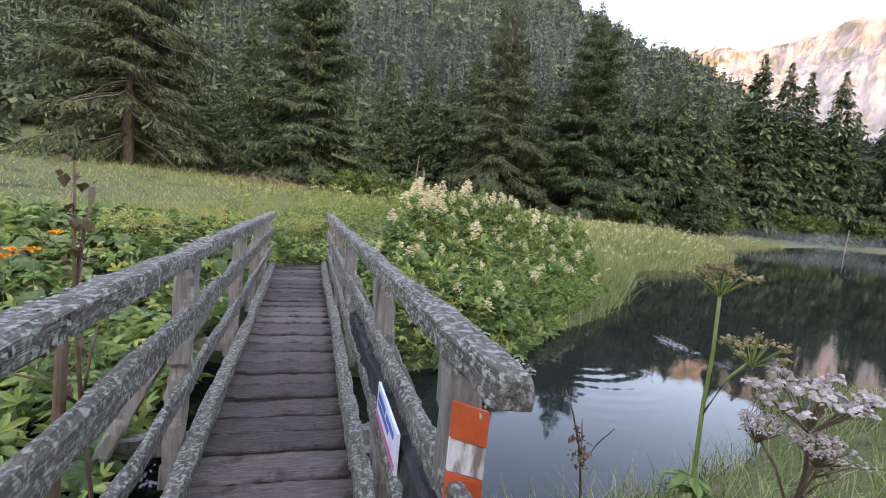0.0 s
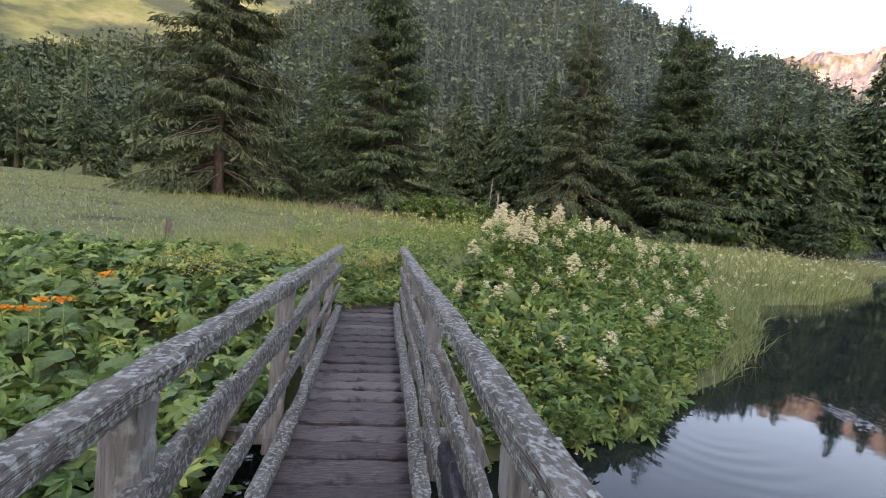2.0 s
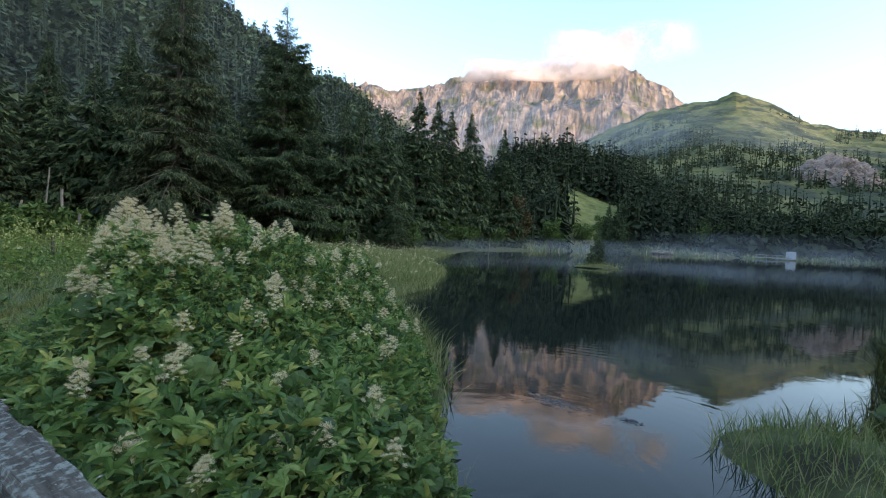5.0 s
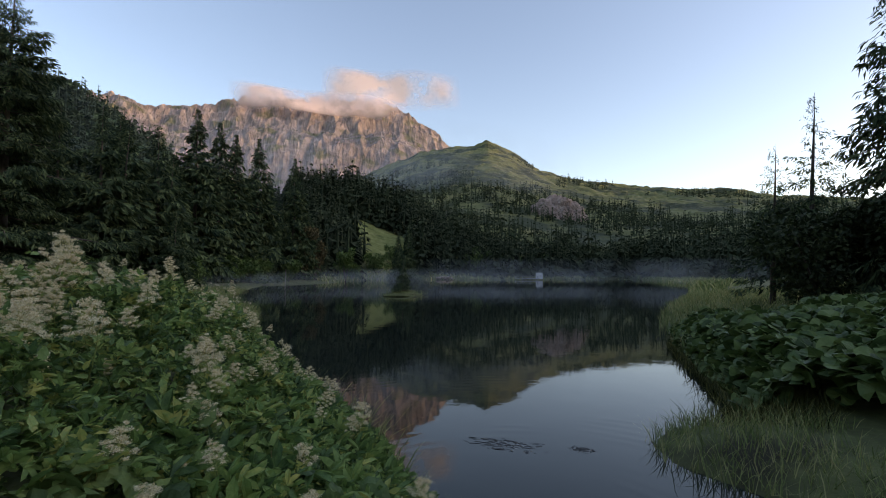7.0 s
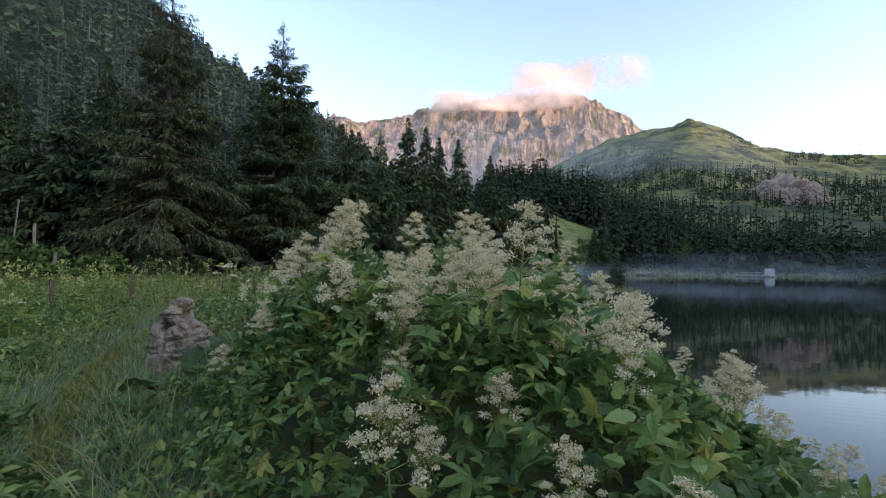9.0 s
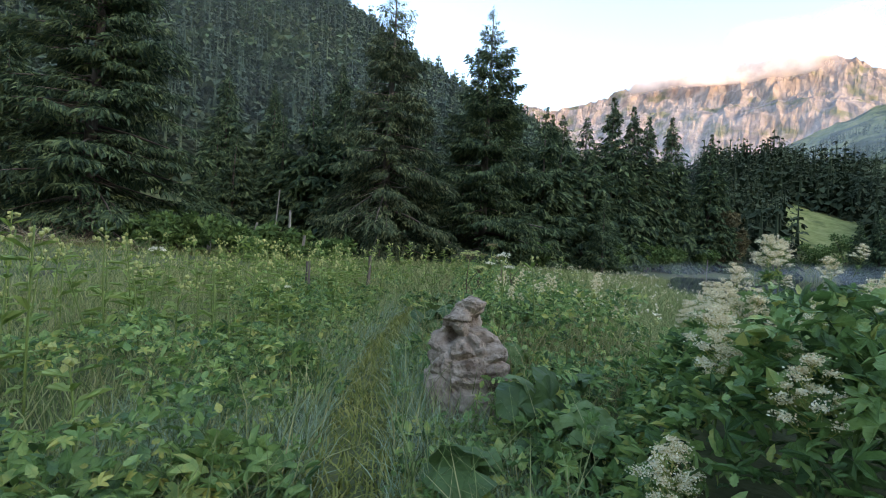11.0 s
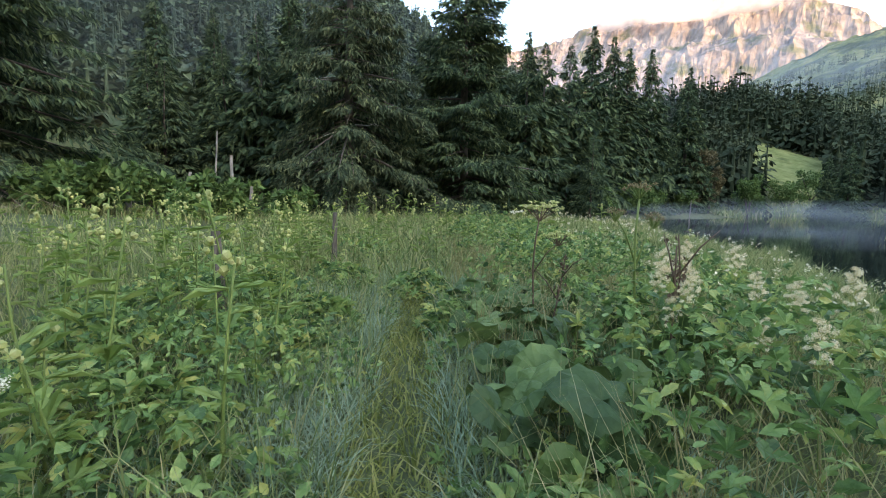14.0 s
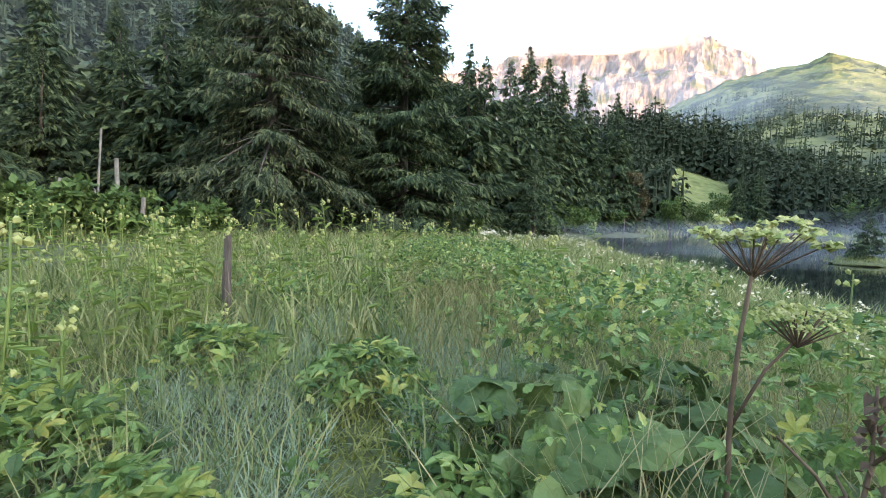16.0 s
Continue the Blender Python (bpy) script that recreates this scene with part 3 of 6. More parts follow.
PLACES = [(mid_b, 37, 76.5, 0.97), (mid_b, 40.5, 78, 1.0), (mid_b, 46.9, 81.5, 0.98), (mid_b, 58, 86.3, 0.95), (mid_b, 52, 86, 0.8), (mid_b, 28.5, 72, 0.72), (mid_b, 62, 90, 0.7), (mid_b, 66, 92, 0.6),
          (mid_a, 17, 55, 1.0), (mid_a, 20.5, 57, 1.1), (mid_a, 24, 62, 0.95), (mid_a, 11.5, 54, 1.0), (mid_a, 2.5, 54, 0.9), (mid_a, -5, 50, 0.92), (mid_a, -8, 52, 0.98), (mid_a, -11, 54, 0.85), (mid_a, -14, 50, 0.7),
          (mid_a, -24, 50, 0.8), (mid_a, -29, 47, 0.75), (mid_a, -34, 44, 0.8), (mid_c, 22.5, 56, 0.9), (mid_c, -3.5, 45, 0.7), (mid_c, -12.5, 44, 0.6), (mid_c, -51, 27, 1.5), (mid_c, -47.5, 31, 1.45), (mid_c, -54, 23.5, 1.3), 
          (mid_b, 86, 79, 0.55), (mid_b, 90, 86, 0.5), (mid_b, 71, 97, 0.5)]
for k in range(36):
    x, y = r2.uniform(-60, 24), r2.uniform(51, 86)
    if poly_distance(np.array([x]), np.array([y]), LAKE)[0] > 3:
        PLACES.append(((mid_a, mid_b, mid_a)[k % 3], x, y, r2.uniform(0.6, 0.95)))
for src, x, y, s in PLACES:
    m = pose(x, y, float(ground_z(x, y)) - 0.1, 0, 0, r2.uniform(0, 360))
    ob = copy_thing(src, m)
    ob.scale = (s, s, s * r2.uniform(0.95, 1.05))

# ---- far forest ----


def far_tree(seed, kind, n=58):
    """A conifer one unit high: a dark core with tiers of ragged drooping sprays."""
    r = np.random.default_rng(seed)
    tiers = 5 if n < 20 else 8 if n < 50 else 11
    wide = 0.21 if kind == 0 else 0.16
    a = np.arange(5) * 2 * np.pi / 5
    core = (np.concatenate([np.stack([np.cos(a) * wide * 0.22, np.sin(a) * wide * 0.22, 0 * a - 0.03], -1), [(0, 0, 0.97)]]), np.array([[k, (k + 1) % 5, 5] for k in range(5)]))
    u = ((r.integers(0, tiers, n) + r.uniform(-0.15, 0.15, n) + 0.3) / tiers).clip(0.02, 0.985) ** 1.1
    az = r.uniform(0, 2 * np.pi, n)
    rad = wide * (1 - u) ** 0.88 * r.uniform(0.35, 1.0, n)
    size = (0.17 * (1 - u) + 0.035) * r.uniform(0.7, 1.3, n) * math.sqrt(60 / max(n, 24))
    proto = (np.array([(-0.2, 0, 0.12), (0.3, 0.34, 0.0), (0.8, 0, -0.24), (0.3, -0.34, 0.0)]), np.array([[0, 1, 2], [0, 2, 3]]))
    pos = np.stack([np.cos(az) * rad, np.sin(az) * rad, u - 0.25 * rad], -1)
    return join(core, stamp(proto, turns(n, az + r.normal(0, 0.4, n), r.normal(0, 0.35, n), r.normal(0.25, 0.25, n), size, r), pos))


def round_tree(seed, n=96):
    """A broadleaf crown one unit high, of loose leaf clumps."""
    r = np.random.default_rng(seed)
    d = r.normal(0, 1, (n, 3)); d /= np.linalg.norm(d, axis=1)[:, None]
    pos = d * np.array([0.30, 0.30, 0.38]) * r.uniform(0.6, 1.15, (n, 1)) + np.array([0, 0, 0.52])
    proto = (np.array([(-0.075, -0.05, 0), (0.075, -0.045, 0.02), (0.06, 0.06, 0), (-0.05, 0.065, 0.03)]), np.array([[0, 1, 2], [0, 2, 3]]))
    return stamp(proto, turns(n, None, r.uniform(-0.9, 0.9, n), r.uniform(-0.9, 0.9, n), r.uniform(0.7, 1.4, n) * math.sqrt(96 / n), r), pos)


def forest(name, label, count, yaw0, yaw1, r0, r1, hmin, hmax, seed, material, share_round=0.15, mask=None, fine=30):
    r = np.random.default_rng(seed)
    yaw = r.uniform(yaw0, yaw1, count * 3)
    rad = np.sqrt(r.uniform(r0 * r0, r1 * r1, count * 3))
    x, y = ORIGIN[0] - rad * np.sin(np.radians(yaw)), ORIGIN[1] + rad * np.cos(np.radians(yaw))
    ok = poly_distance(x, y, LAKE) > 4
    if mask is not None:
        ok &= mask(yaw, rad, x, y)
    x, y, yaw, rad = x[ok][:count], y[ok][:count], yaw[ok][:count], rad[ok][:count]
    z = ground_z(x, y)
    h = r.uniform(hmin, hmax, len(x)) * np.where(r.uniform(0, 1, len(x)) < 0.12, 1.25, 1)
    pick = r.uniform(0, 1, len(x))
    pieces = []
    protos = [far_tree(k, 0, fine) for k in range(4)] + [round_tree(9, fine * 2), round_tree(10, fine * 2)]
    for k, pr in enumerate(protos):
        lo = (1 - share_round) * k / 4 if k < 4 else (1 - share_round) + share_round * (k - 4) / 2
        hi = (1 - share_round) * (k + 1) / 4 if k < 4 else (1 - share_round) + share_round * (k - 3) / 2
        q = (pick >= lo) & (pick < hi)
        if q.any():
            hh = h[q] * (0.75 if k > 3 else 1)
            pieces.append(stamp(pr, turns(q.sum(), None, None, None, hh, r), np.stack([x[q], y[q], z[q] - 0.3], -1)))
    V, F = join(*pieces)
    return tagged(new(name, mesh_np(name, V, F, material)), label, "forest", kind="stuff")


def clearing(yaw, rad, x, y):
    w = 0.8 * wave_noise(x, y, 12, 3, 0.06)
    edge = np.interp(rad, [100, 130, 200], [-45.5, -43.2, -40.2])
    return ~((yaw < edge + w) & (yaw > -47.8 - w) & (rad > 95) & (rad < 196 + 8 * w)) & ~((yaw > 47) & (rad < 100))


forest("hillside_forest", "dense mixed conifer forest on the lower hillside", 1300, -27, 82, 92, 150, 8, 14, 5, M_FOREST, 0.2, clearing, 64)
forest("upper_hillside_forest", "dense mixed forest on the steep upper hillside", 2500, -27, 82, 150, 284, 8, 15, 55, M_FOREST, 0.0, clearing, 46)
forest("upper_hillside_scrub", "soft green broadleaf scrub on the steep upper hillside", 3000, -27, 82, 140, 284, 5, 11, 56, M_SCRUB, 1.0, clearing, 17)
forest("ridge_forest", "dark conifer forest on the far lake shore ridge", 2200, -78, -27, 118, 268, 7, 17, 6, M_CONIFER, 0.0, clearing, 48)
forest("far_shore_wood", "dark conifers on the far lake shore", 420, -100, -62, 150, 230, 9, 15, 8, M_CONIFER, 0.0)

# ---- leafy bank and meadow plants ----
PATH_X = lambda y: np.interp(y, [3.5, 6.0, 7.2, 10.7, 13.5, 15.7, 19, 24, 30], [-0.5, -0.95, -1.25, -1.6, -1.5, -1.2, -0.6, 0.3, 1.5])


def leaf_palmate():
    """A leaf of five deep pointed lobes with a tooth on each side, folded along its ribs."""
    out = [(0.0, 0.0, 0.0)]
    for k, size in enumerate((0.72, 0.92, 1.0, 0.92, 0.72)):
        mid = -112 + 56 * k
        for turn, reach, z in ((-26, 0.36, 0.05), (-13, 0.78, -0.03), (0, 1.0, -0.15), (13, 0.74, -0.03)):
            q = radians(mid + turn)
            out.append((0.56 * size * reach * math.sin(q), 0.10 + 0.56 * size * reach * math.cos(q), z * size))
    return np.array(out), np.array([[0, i + 1, i] for i in range(1, len(out) - 1)])


def leaf_round():
    """A heart-shaped butterbur leaf with a toothed, wavy rim and sunken veins."""
    V, F = [(0, 0, 0.0)], []
    n = 21
    for ring, (q, zz) in enumerate(((0.34, 0.045), (0.7, 0.05), (1.0, -0.03))):
        for k in range(n):
            a = radians(-165 + 330 * k / (n - 1))
            w = q * (1 + (0.07 * (k % 2) + 0.06 * math.sin(k * 0.9) if ring == 2 else 0)) * (0.93 + 0.07 * math.cos(a))
            V.append((w * math.sin(a) * 0.5, w * math.cos(a) * 0.5 + 0.08, zz - (0.035 * q if k % 4 == 0 else 0) + (0.075 * math.sin(k * 1.1 + 0.5) if ring == 2 else 0.02 * math.sin(k))))
    for k in range(n - 1):
        F.append((0, k + 2, k + 1))
        for s in (0, n):
            F += [(1 + k + s, 2 + k + s, 1 + n + k + s), (2 + k + s, 2 + n + k + s, 1 + n + k + s)]
    return np.array(V), np.array(F)


def leaf_ovate():
    """A toothed pointed leaf folded along its midrib."""
    side = [(0.26, 0.2), (0.22, 0.33), (0.33, 0.45), (0.16, 0.8)]
    V = [(0, 0, 0), (0, 0.5, -0.06), (0, 1.0, -0.16)] + [(x, y, 0.05 - 0.16 * y * y) for x, y in side] + [(-x, y, 0.05 - 0.16 * y * y) for x, y in side]
    F = []
    for o, sgn in ((3, 1), (7, -1)):
        ring = [0] + [o + k for k in range(4)] + [2]
        for p, q in zip(ring[:-1], ring[1:]):
            F.append((1, p, q) if sgn > 0 else (1, q, p))
    return np.array(V), np.array(F)


P_PALM, P_ROUND, P_OVATE = leaf_palmate(), leaf_round(), leaf_ovate()
BUSH = np.array([(-0.1, 5.3), (0.5, 4.5), (1.6, 4.0), (2.7, 4.8), (3.5, 7.2), (4.6, 9.7), (4.4, 11.6), (2.2, 12.6), (0.3, 11.6), (-0.65, 10.0), (-0.6, 8.4), (-0.25, 7.0), (-0.12, 6.2)])


def bush_h(x, y):
    """Height of the thicket over the bank: it falls off towards the stream and the lake."""
    d = -poly_distance(x, y, BUSH)
    s = (x * 0.72 - (y - 7.4) * 0.69)
    top = np.interp(s, [-3, 0.2, 0.6, 1.06, 1.45, 1.9, 2.9, 4.5], [1.0, 1.16, 1.05, 0.66, 0.40, 0.25, 0.13, 0.1])
    return np.where(d > 0, top * smooth_step(-0.3, 0.6, d) * (1 + 0.36 * wave_noise(x, y, 71, 3, 1.3) + 0.22 * wave_noise(x, y, 72, 2, 3.4)), 0)


def scatter_box(n, x0, x1, y0, y1, r, keep):
    x, y = r.uniform(x0, x1, n), r.uniform(y0, y1, n)
    k = keep(x, y)
    return x[k], y[k]


def leaf_stuff(name, label, proto, material, x, y, z, smin, smax, seed, tilt=0.5):
    r = np.random.default_rng(seed)
    n = len(x)
    V, F = stamp(proto, turns(n, None, r.normal(0.35, tilt, n), r.normal(0, tilt, n), r.uniform(smin, smax, n), r), np.stack([x, y, z], -1))
    return tagged(new(name, mesh_np(name, V, F, material)), label, "foliage", kind="stuff")


r = np.random.default_rng(31)
x, y = scatter_box(22000, -0.8, 4.8, 3.8, 12.8, r, lambda x, y: poly_distance(x, y, BUSH) < 0)
g = ground_z(x, y)
h = bush_h(x, y)
z = np.maximum(g, LAKE_Z) + h * np.clip(1 - r.exponential(0.16, len(x)), 0.02, 1.04) + 0.03
q = (y > 6.3) | (r.uniform(0, 1, len(x)) < 0.12)
x, y, z = x[q], y[q], z[q]
leaf_stuff("bush_leaves", "lush green palmate leaves of a meadowsweet thicket", P_PALM, M_LEAF, x, y, z, 0.06, 0.19, 32)

r = np.random.default_rng(131)
x, y = scatter_box(5600, -0.3, 4.8, 3.8, 8.5, r, lambda x, y: (poly_distance(x, y, BUSH) < 0) & (y < 6.0 + 0.8 * np.maximum(x, 0)))
z = np.maximum(ground_z(x, y), LAKE_Z) + bush_h(x, y) * np.clip(1.04 - r.exponential(0.26, len(x)), 0.02, 1.06) + 0.03
leaf_stuff("thicket_broad_leaves", "broad lobed leaves on the stream side of the thicket", P_PALM, M_LEAF, x, y, z, 0.13, 0.32, 132, 0.55)

r = np.random.default_rng(133)
x, y = scatter_box(1500, -0.3, 4.8, 3.8, 9.5, r, lambda x, y: (poly_distance(x, y, BUSH) < -0.05) & (y < 7.0) & (wave_noise(x, y, 75, 2, 1.0) > 0.0))
z = np.maximum(ground_z(x, y), LAKE_Z) + bush_h(x, y) * np.clip(1.0 - r.exponential(0.2, len(x)), 0.05, 1.0) + 0.03
leaf_stuff("thicket_butterbur", "broad dark butterbur leaves among the thicket", P_ROUND, M_BIGLEAF, x, y, z, 0.14, 0.30, 134, 0.6)


def leaf_disc():
    """A plainer round leaf for plants that stay far off."""
    n = 11
    V = [(0, 0.05, 0.05)] + [(0.5 * math.sin(radians(-160 + 320 * k / (n - 1))) * (1 + 0.08 * (k % 2)), 0.5 * math.cos(radians(-160 + 320 * k / (n - 1))) + 0.1, 0.05 * math.sin(k * 1.7) - 0.03) for k in range(n)]
    return np.array(V), np.array([[0, k + 1, k] for k in range(1, n)])


P_DISC = leaf_disc()


def bridge_frame(x, y):
    a = radians(BR_YAW)
    dx, dy = x - BR0.x, y - BR0.y
    return -dx * math.sin(a) + dy * math.cos(a), dx * math.cos(a) + dy * math.sin(a)


def clear_of_walk(x, y, gap=0.45):
    """True away from the trodden path and the bridge."""
    al, la = bridge_frame(x, y)
    on_bridge = (al > -3.0) & (al < 8.7) & (np.abs(la) < 0.72)
    return ~on_bridge & ~((y > 4.5) & (np.abs(x - PATH_X(y)) < gap))


def ground_top(x, y):
    return np.maximum(ground_z(x, y), LAKE_Z + 0.02)


# leaves creeping over the far end of the deck
r = np.random.default_rng(28)


def deck_end(x, y):
    al, la = bridge_frame(x, y)
    return (al > 8.15 + 0.5 * (la + 0.3)) & (al < 12.5) & (np.abs(la + 0.6) < 2.2)


x, y = scatter_box(11000, -6, 1, 4.5, 11, r, deck_end)
z = np.maximum(ground_z(x, y), 0.0) + r.uniform(0.03, 0.2, len(x))
leaf_stuff("deck_end_leaves", "green leaves creeping over the end of the bridge deck", P_PALM, M_LEAF, x, y, z, 0.09, 0.22, 27, 0.35)
# leaves between the bridge and the thicket
r = np.random.default_rng(30)


def right_verge(x, y):
    al, la = bridge_frame(x, y)
    return (al > 4.6) & (al < 10) & (la > 0.6) & (la < 2.4) & (poly_distance(x, y, LAKE) > -0.3) & clear_of_walk(x, y, 0.5) & (poly_distance(x, y, BUSH) > -0.2)


x, y = scatter_box(9000, -2, 3.5, 2, 8, r, right_verge)
z = np.maximum(ground_z(x, y), LAKE_Z + 0.05) + r.uniform(0.05, 0.5, len(x))
leaf_stuff("bridge_side_leaves", "yellow-green herb leaves between the bridge and the thicket", P_PALM, M_LEAF, x, y, z, 0.08, 0.22, 29)
# smaller leaves fill the thicket
r = np.random.default_rng(33)
x, y = scatter_box(28000, -0.8, 4.8, 3.8, 12.8, r, lambda x, y: poly_distance(x, y, BUSH) < 0)
z = ground_top(x, y) + bush_h(x, y) * np.clip(1.03 - r.exponential(0.1, len(x)), 0.02, 1.08) + 0.03
q = (y > 6.3) | (r.uniform(0, 1, len(x)) < 0.06)
x, y, z = x[q], y[q], z[q]
leaf_stuff("thicket_leaflets", "small bright leaflets over the meadowsweet thicket", P_OVATE, M_LEAF, x, y, z, 0.035, 0.09, 34, 0.7)


def left_bank(x, y):
    al, la = bridge_frame(x, y)
    w = wave_noise(x, y, 96, 3, 0.6)
    return (al > -1.2) & (al < 10.3 + 1.5 * w) & (la < -0.68) & (la > -4.8 - 0.22 * al + 1.8 * w) & clear_of_walk(x, y)


x, y = scatter_box(16000, -9, 3, -4, 9, r, left_bank)
z = np.maximum(ground_z(x, y), -0.42) + r.uniform(0.12, 0.5, len(x)) * (1 + 0.3 * wave_noise(x, y, 81, 2, 0.8)) + 0.03
leaf_stuff("bank_leaves", "palmate green leaves crowding the bank by the bridge", P_PALM, M_LEAF, x, y, z, 0.12, 0.30, 35)
x, y = scatter_box(3300, -8, 3, -4, 9, r, left_bank)
z = np.maximum(ground_z(x, y), -0.42) + r.uniform(0.2, 0.5, len(x))
leaf_stuff("bank_butterbur", "broad round butterbur leaves on the bank by the bridge", P_ROUND, M_BIGLEAF, x, y, z, 0.16, 0.34, 36, 0.35)


def verge_h(x, y):
    """Height of the herbs beside the path: hummocks, tallest towards the lake."""
    d = x - PATH_X(y)
    rise = 0.34 + 0.34 * smooth_step(0.4, 1.6, d) * smooth_step(12.2, 13.6, y) + 0.30 * wave_noise(x, y, 73, 2, 0.8) + 0.20 * wave_noise(x, y, 74, 2, 2.3)
    return 0.07 + np.maximum(rise, 0.05) * smooth_step(0.15, 1.0, np.abs(d))


def verge(x, y):
    """Leafy verge on both sides of the path."""
    d = np.abs(x - PATH_X(y))
    return (d > 0.2) & (d < 3.4) & (wave_noise(x, y, 76, 3, 0.9) > np.where(x > PATH_X(y), -0.2, 0.02)) & (poly_distance(x, y, BUSH) > 0.05) & (poly_distance(x, y, LAKE) > 0.4) & clear_of_walk(x, y, 0.2)


x, y = scatter_box(58000, -6, 4, 6.2, 26, r, verge)
z = ground_z(x, y) + 0.03 + verge_h(x, y) * np.clip(1.05 - r.exponential(0.24, len(x)), 0.05, 1.1)
k = r.uniform(0, 1, len(x)) < 0.6
leaf_stuff("verge_leaves", "mixed pointed green herb leaves along the path", P_OVATE, M_LEAF, x[k], y[k], z[k], 0.03, 0.095, 37, 0.7)
leaf_stuff("verge_palmate_leaves", "lobed green herb leaves along the path", P_PALM, M_LEAF, x[~k], y[~k], z[~k], 0.05, 0.14, 137)

r3 = np.random.default_rng(171)
mx, my, mz = [], [], []
for cx, cy, rad, hh in ((-2.3, 9.6, 0.7, 0.36), (-2.95, 10.3, 0.7, 0.4), (-2.15, 10.8, 0.4, 0.3), (-2.35, 13.0, 0.45, 0.4), (-2.9, 13.7, 0.5, 0.42), (-2.6, 15.3, 0.5, 0.45), (-2.15, 16.7, 0.45, 0.36), (-1.75, 17.7, 0.4, 0.34),
                        (-2.3, 18.4, 0.5, 0.4), (-0.7, 14.3, 0.35, 0.28), (-0.45, 17.4, 0.4, 0.34), (0.2, 12.8, 0.5, 0.36), (-0.3, 11.2, 0.45, 0.34), (-0.55, 19.2, 0.5, 0.4), (-1.6, 20.0, 0.5, 0.4), (-3.4, 17.0, 0.6, 0.45)):
    k = int(330 * rad)
    q = rad * np.sqrt(r3.uniform(0, 1, k))
    az = r3.uniform(0, 6.28, k)
    mx.append(cx + q * np.cos(az)); my.append(cy + q * np.sin(az)); mz.append(hh * (1 - (q / rad) ** 2 * 0.75) * np.clip(1.05 - r3.exponential(0.25, k), 0.1, 1.1) + 0.04)
mx, my, mz = np.concatenate(mx), np.concatenate(my), np.concatenate(mz)
leaf_stuff("herb_mounds", "lush mounds of lobed green leaves beside the path", P_PALM, M_LEAF, mx, my, ground_z(mx, my) + mz, 0.10, 0.24, 172, 0.4)


def butterbur_patch(x, y):
    d = x - PATH_X(y)
    a = (d > 0.45) & (d < 2.6) & (y > 14.6 + 0.5 * np.sin(x * 3)) & (y < 18.5)
    b = (d < -0.5) & (d > -1.6) & (y > 7.4) & (y < 10)
    c = (d > 0.5) & (d < 1.6) & (y > 10.6) & (y < 12.9)
    return (a | b | (c & (wave_noise(x, y, 94, 2, 1.1) > 0.05))) & (poly_distance(x, y, LAKE) > 0.6) & (np.hypot(x + 0.72, y - 12.3) > 0.55) & (np.hypot(x + 0.9, y - 11.7) > 0.35)


x, y = scatter_box(3600, -4, 4, 7, 20.5, r, butterbur_patch)
z = ground_z(x, y) + r.uniform(0.1, 0.42, len(x)) * (1 + 0.4 * wave_noise(x, y, 93, 2, 1.2))
leaf_stuff("path_butterbur", "large round butterbur leaves beside the path", P_ROUND, M_BIGLEAF, x, y, z, 0.12, 0.40, 38, 0.5)


def right_bank(x, y):
    w = 1.2 * wave_noise(x, y, 95, 3, 0.5)
    return ((x > 8.6) | ((x > 7.8 + w) & (y < 4.0))) & (x < 19 + 3 * w) & (y > -3.5 + 2 * w) & (y < 4.5 + 0.33 * (x - 8)) & (y > -5) & (poly_distance(x, y, LAKE) > 0.15)


x, y = scatter_box(22000, 4.5, 19, -5, 9, r, right_bank)
d = poly_distance(x, y, LAKE)
z = ground_top(x, y) + (0.62 + 0.4 * wave_noise(x, y, 91, 2, 0.4)) * smooth_step(0, 1.2, d) * np.clip(1 - r.exponential(0.2, len(x)), 0.1, 1) + 0.08
leaf_stuff("shore_butterbur", "dense dark butterbur leaves overhanging the lake shore", P_DISC, M_BIGLEAF, x, y, z, 0.16, 0.38, 39, 0.5)

M_STRAW = mat("dry_straw", [(0.1, (0.16, 0.15, 0.05)), (0.5, (0.32, 0.27, 0.12)), (0.9, (0.48, 0.38, 0.2))], 1.5, 3, 0.85, spec=0.1, island=0.8, translucent=0.2)
M_TRODDEN = mat("trodden_grass", [(0.1, (0.13, 0.15, 0.04)), (0.5, (0.25, 0.265, 0.075)), (0.9, (0.38, 0.34, 0.12))], 2.5, 4, 0.95, spec=0.03, island=0.8, translucent=0.2)
# ---- grasses ----


def grass(name, label, x, y, hmin, hmax, width, seed, material, bend=0.45, lift=0.0):
    """Curved blades of two quads each, with their foot on the ground."""
    rg = np.random.default_rng(seed)
    proto = (np.array([(-0.5, 0, 0), (0.5, 0, 0), (0.34, 0.10, 0.55), (-0.34, 0.10, 0.55), (0, 0.42, 0.96)]), np.array([[0, 1, 2], [0, 2, 3], [3, 2, 4]]))
    n = len(x)
    h = rg.uniform(hmin, hmax, n)
    M = turns(n, None, -np.abs(rg.normal(0, bend, n)) * 0.8, rg.normal(0, 0.2, n), None, rg)
    M = M * np.stack([width * rg.uniform(0.6, 1.4, n), h, h], -1)[:, None, :]
    V, F = stamp(proto, M, np.stack([x, y, ground_top(x, y) - 0.02 + lift], -1))
    return tagged(new(name, mesh_np(name, V, F, material)), label, "grass", kind="stuff")


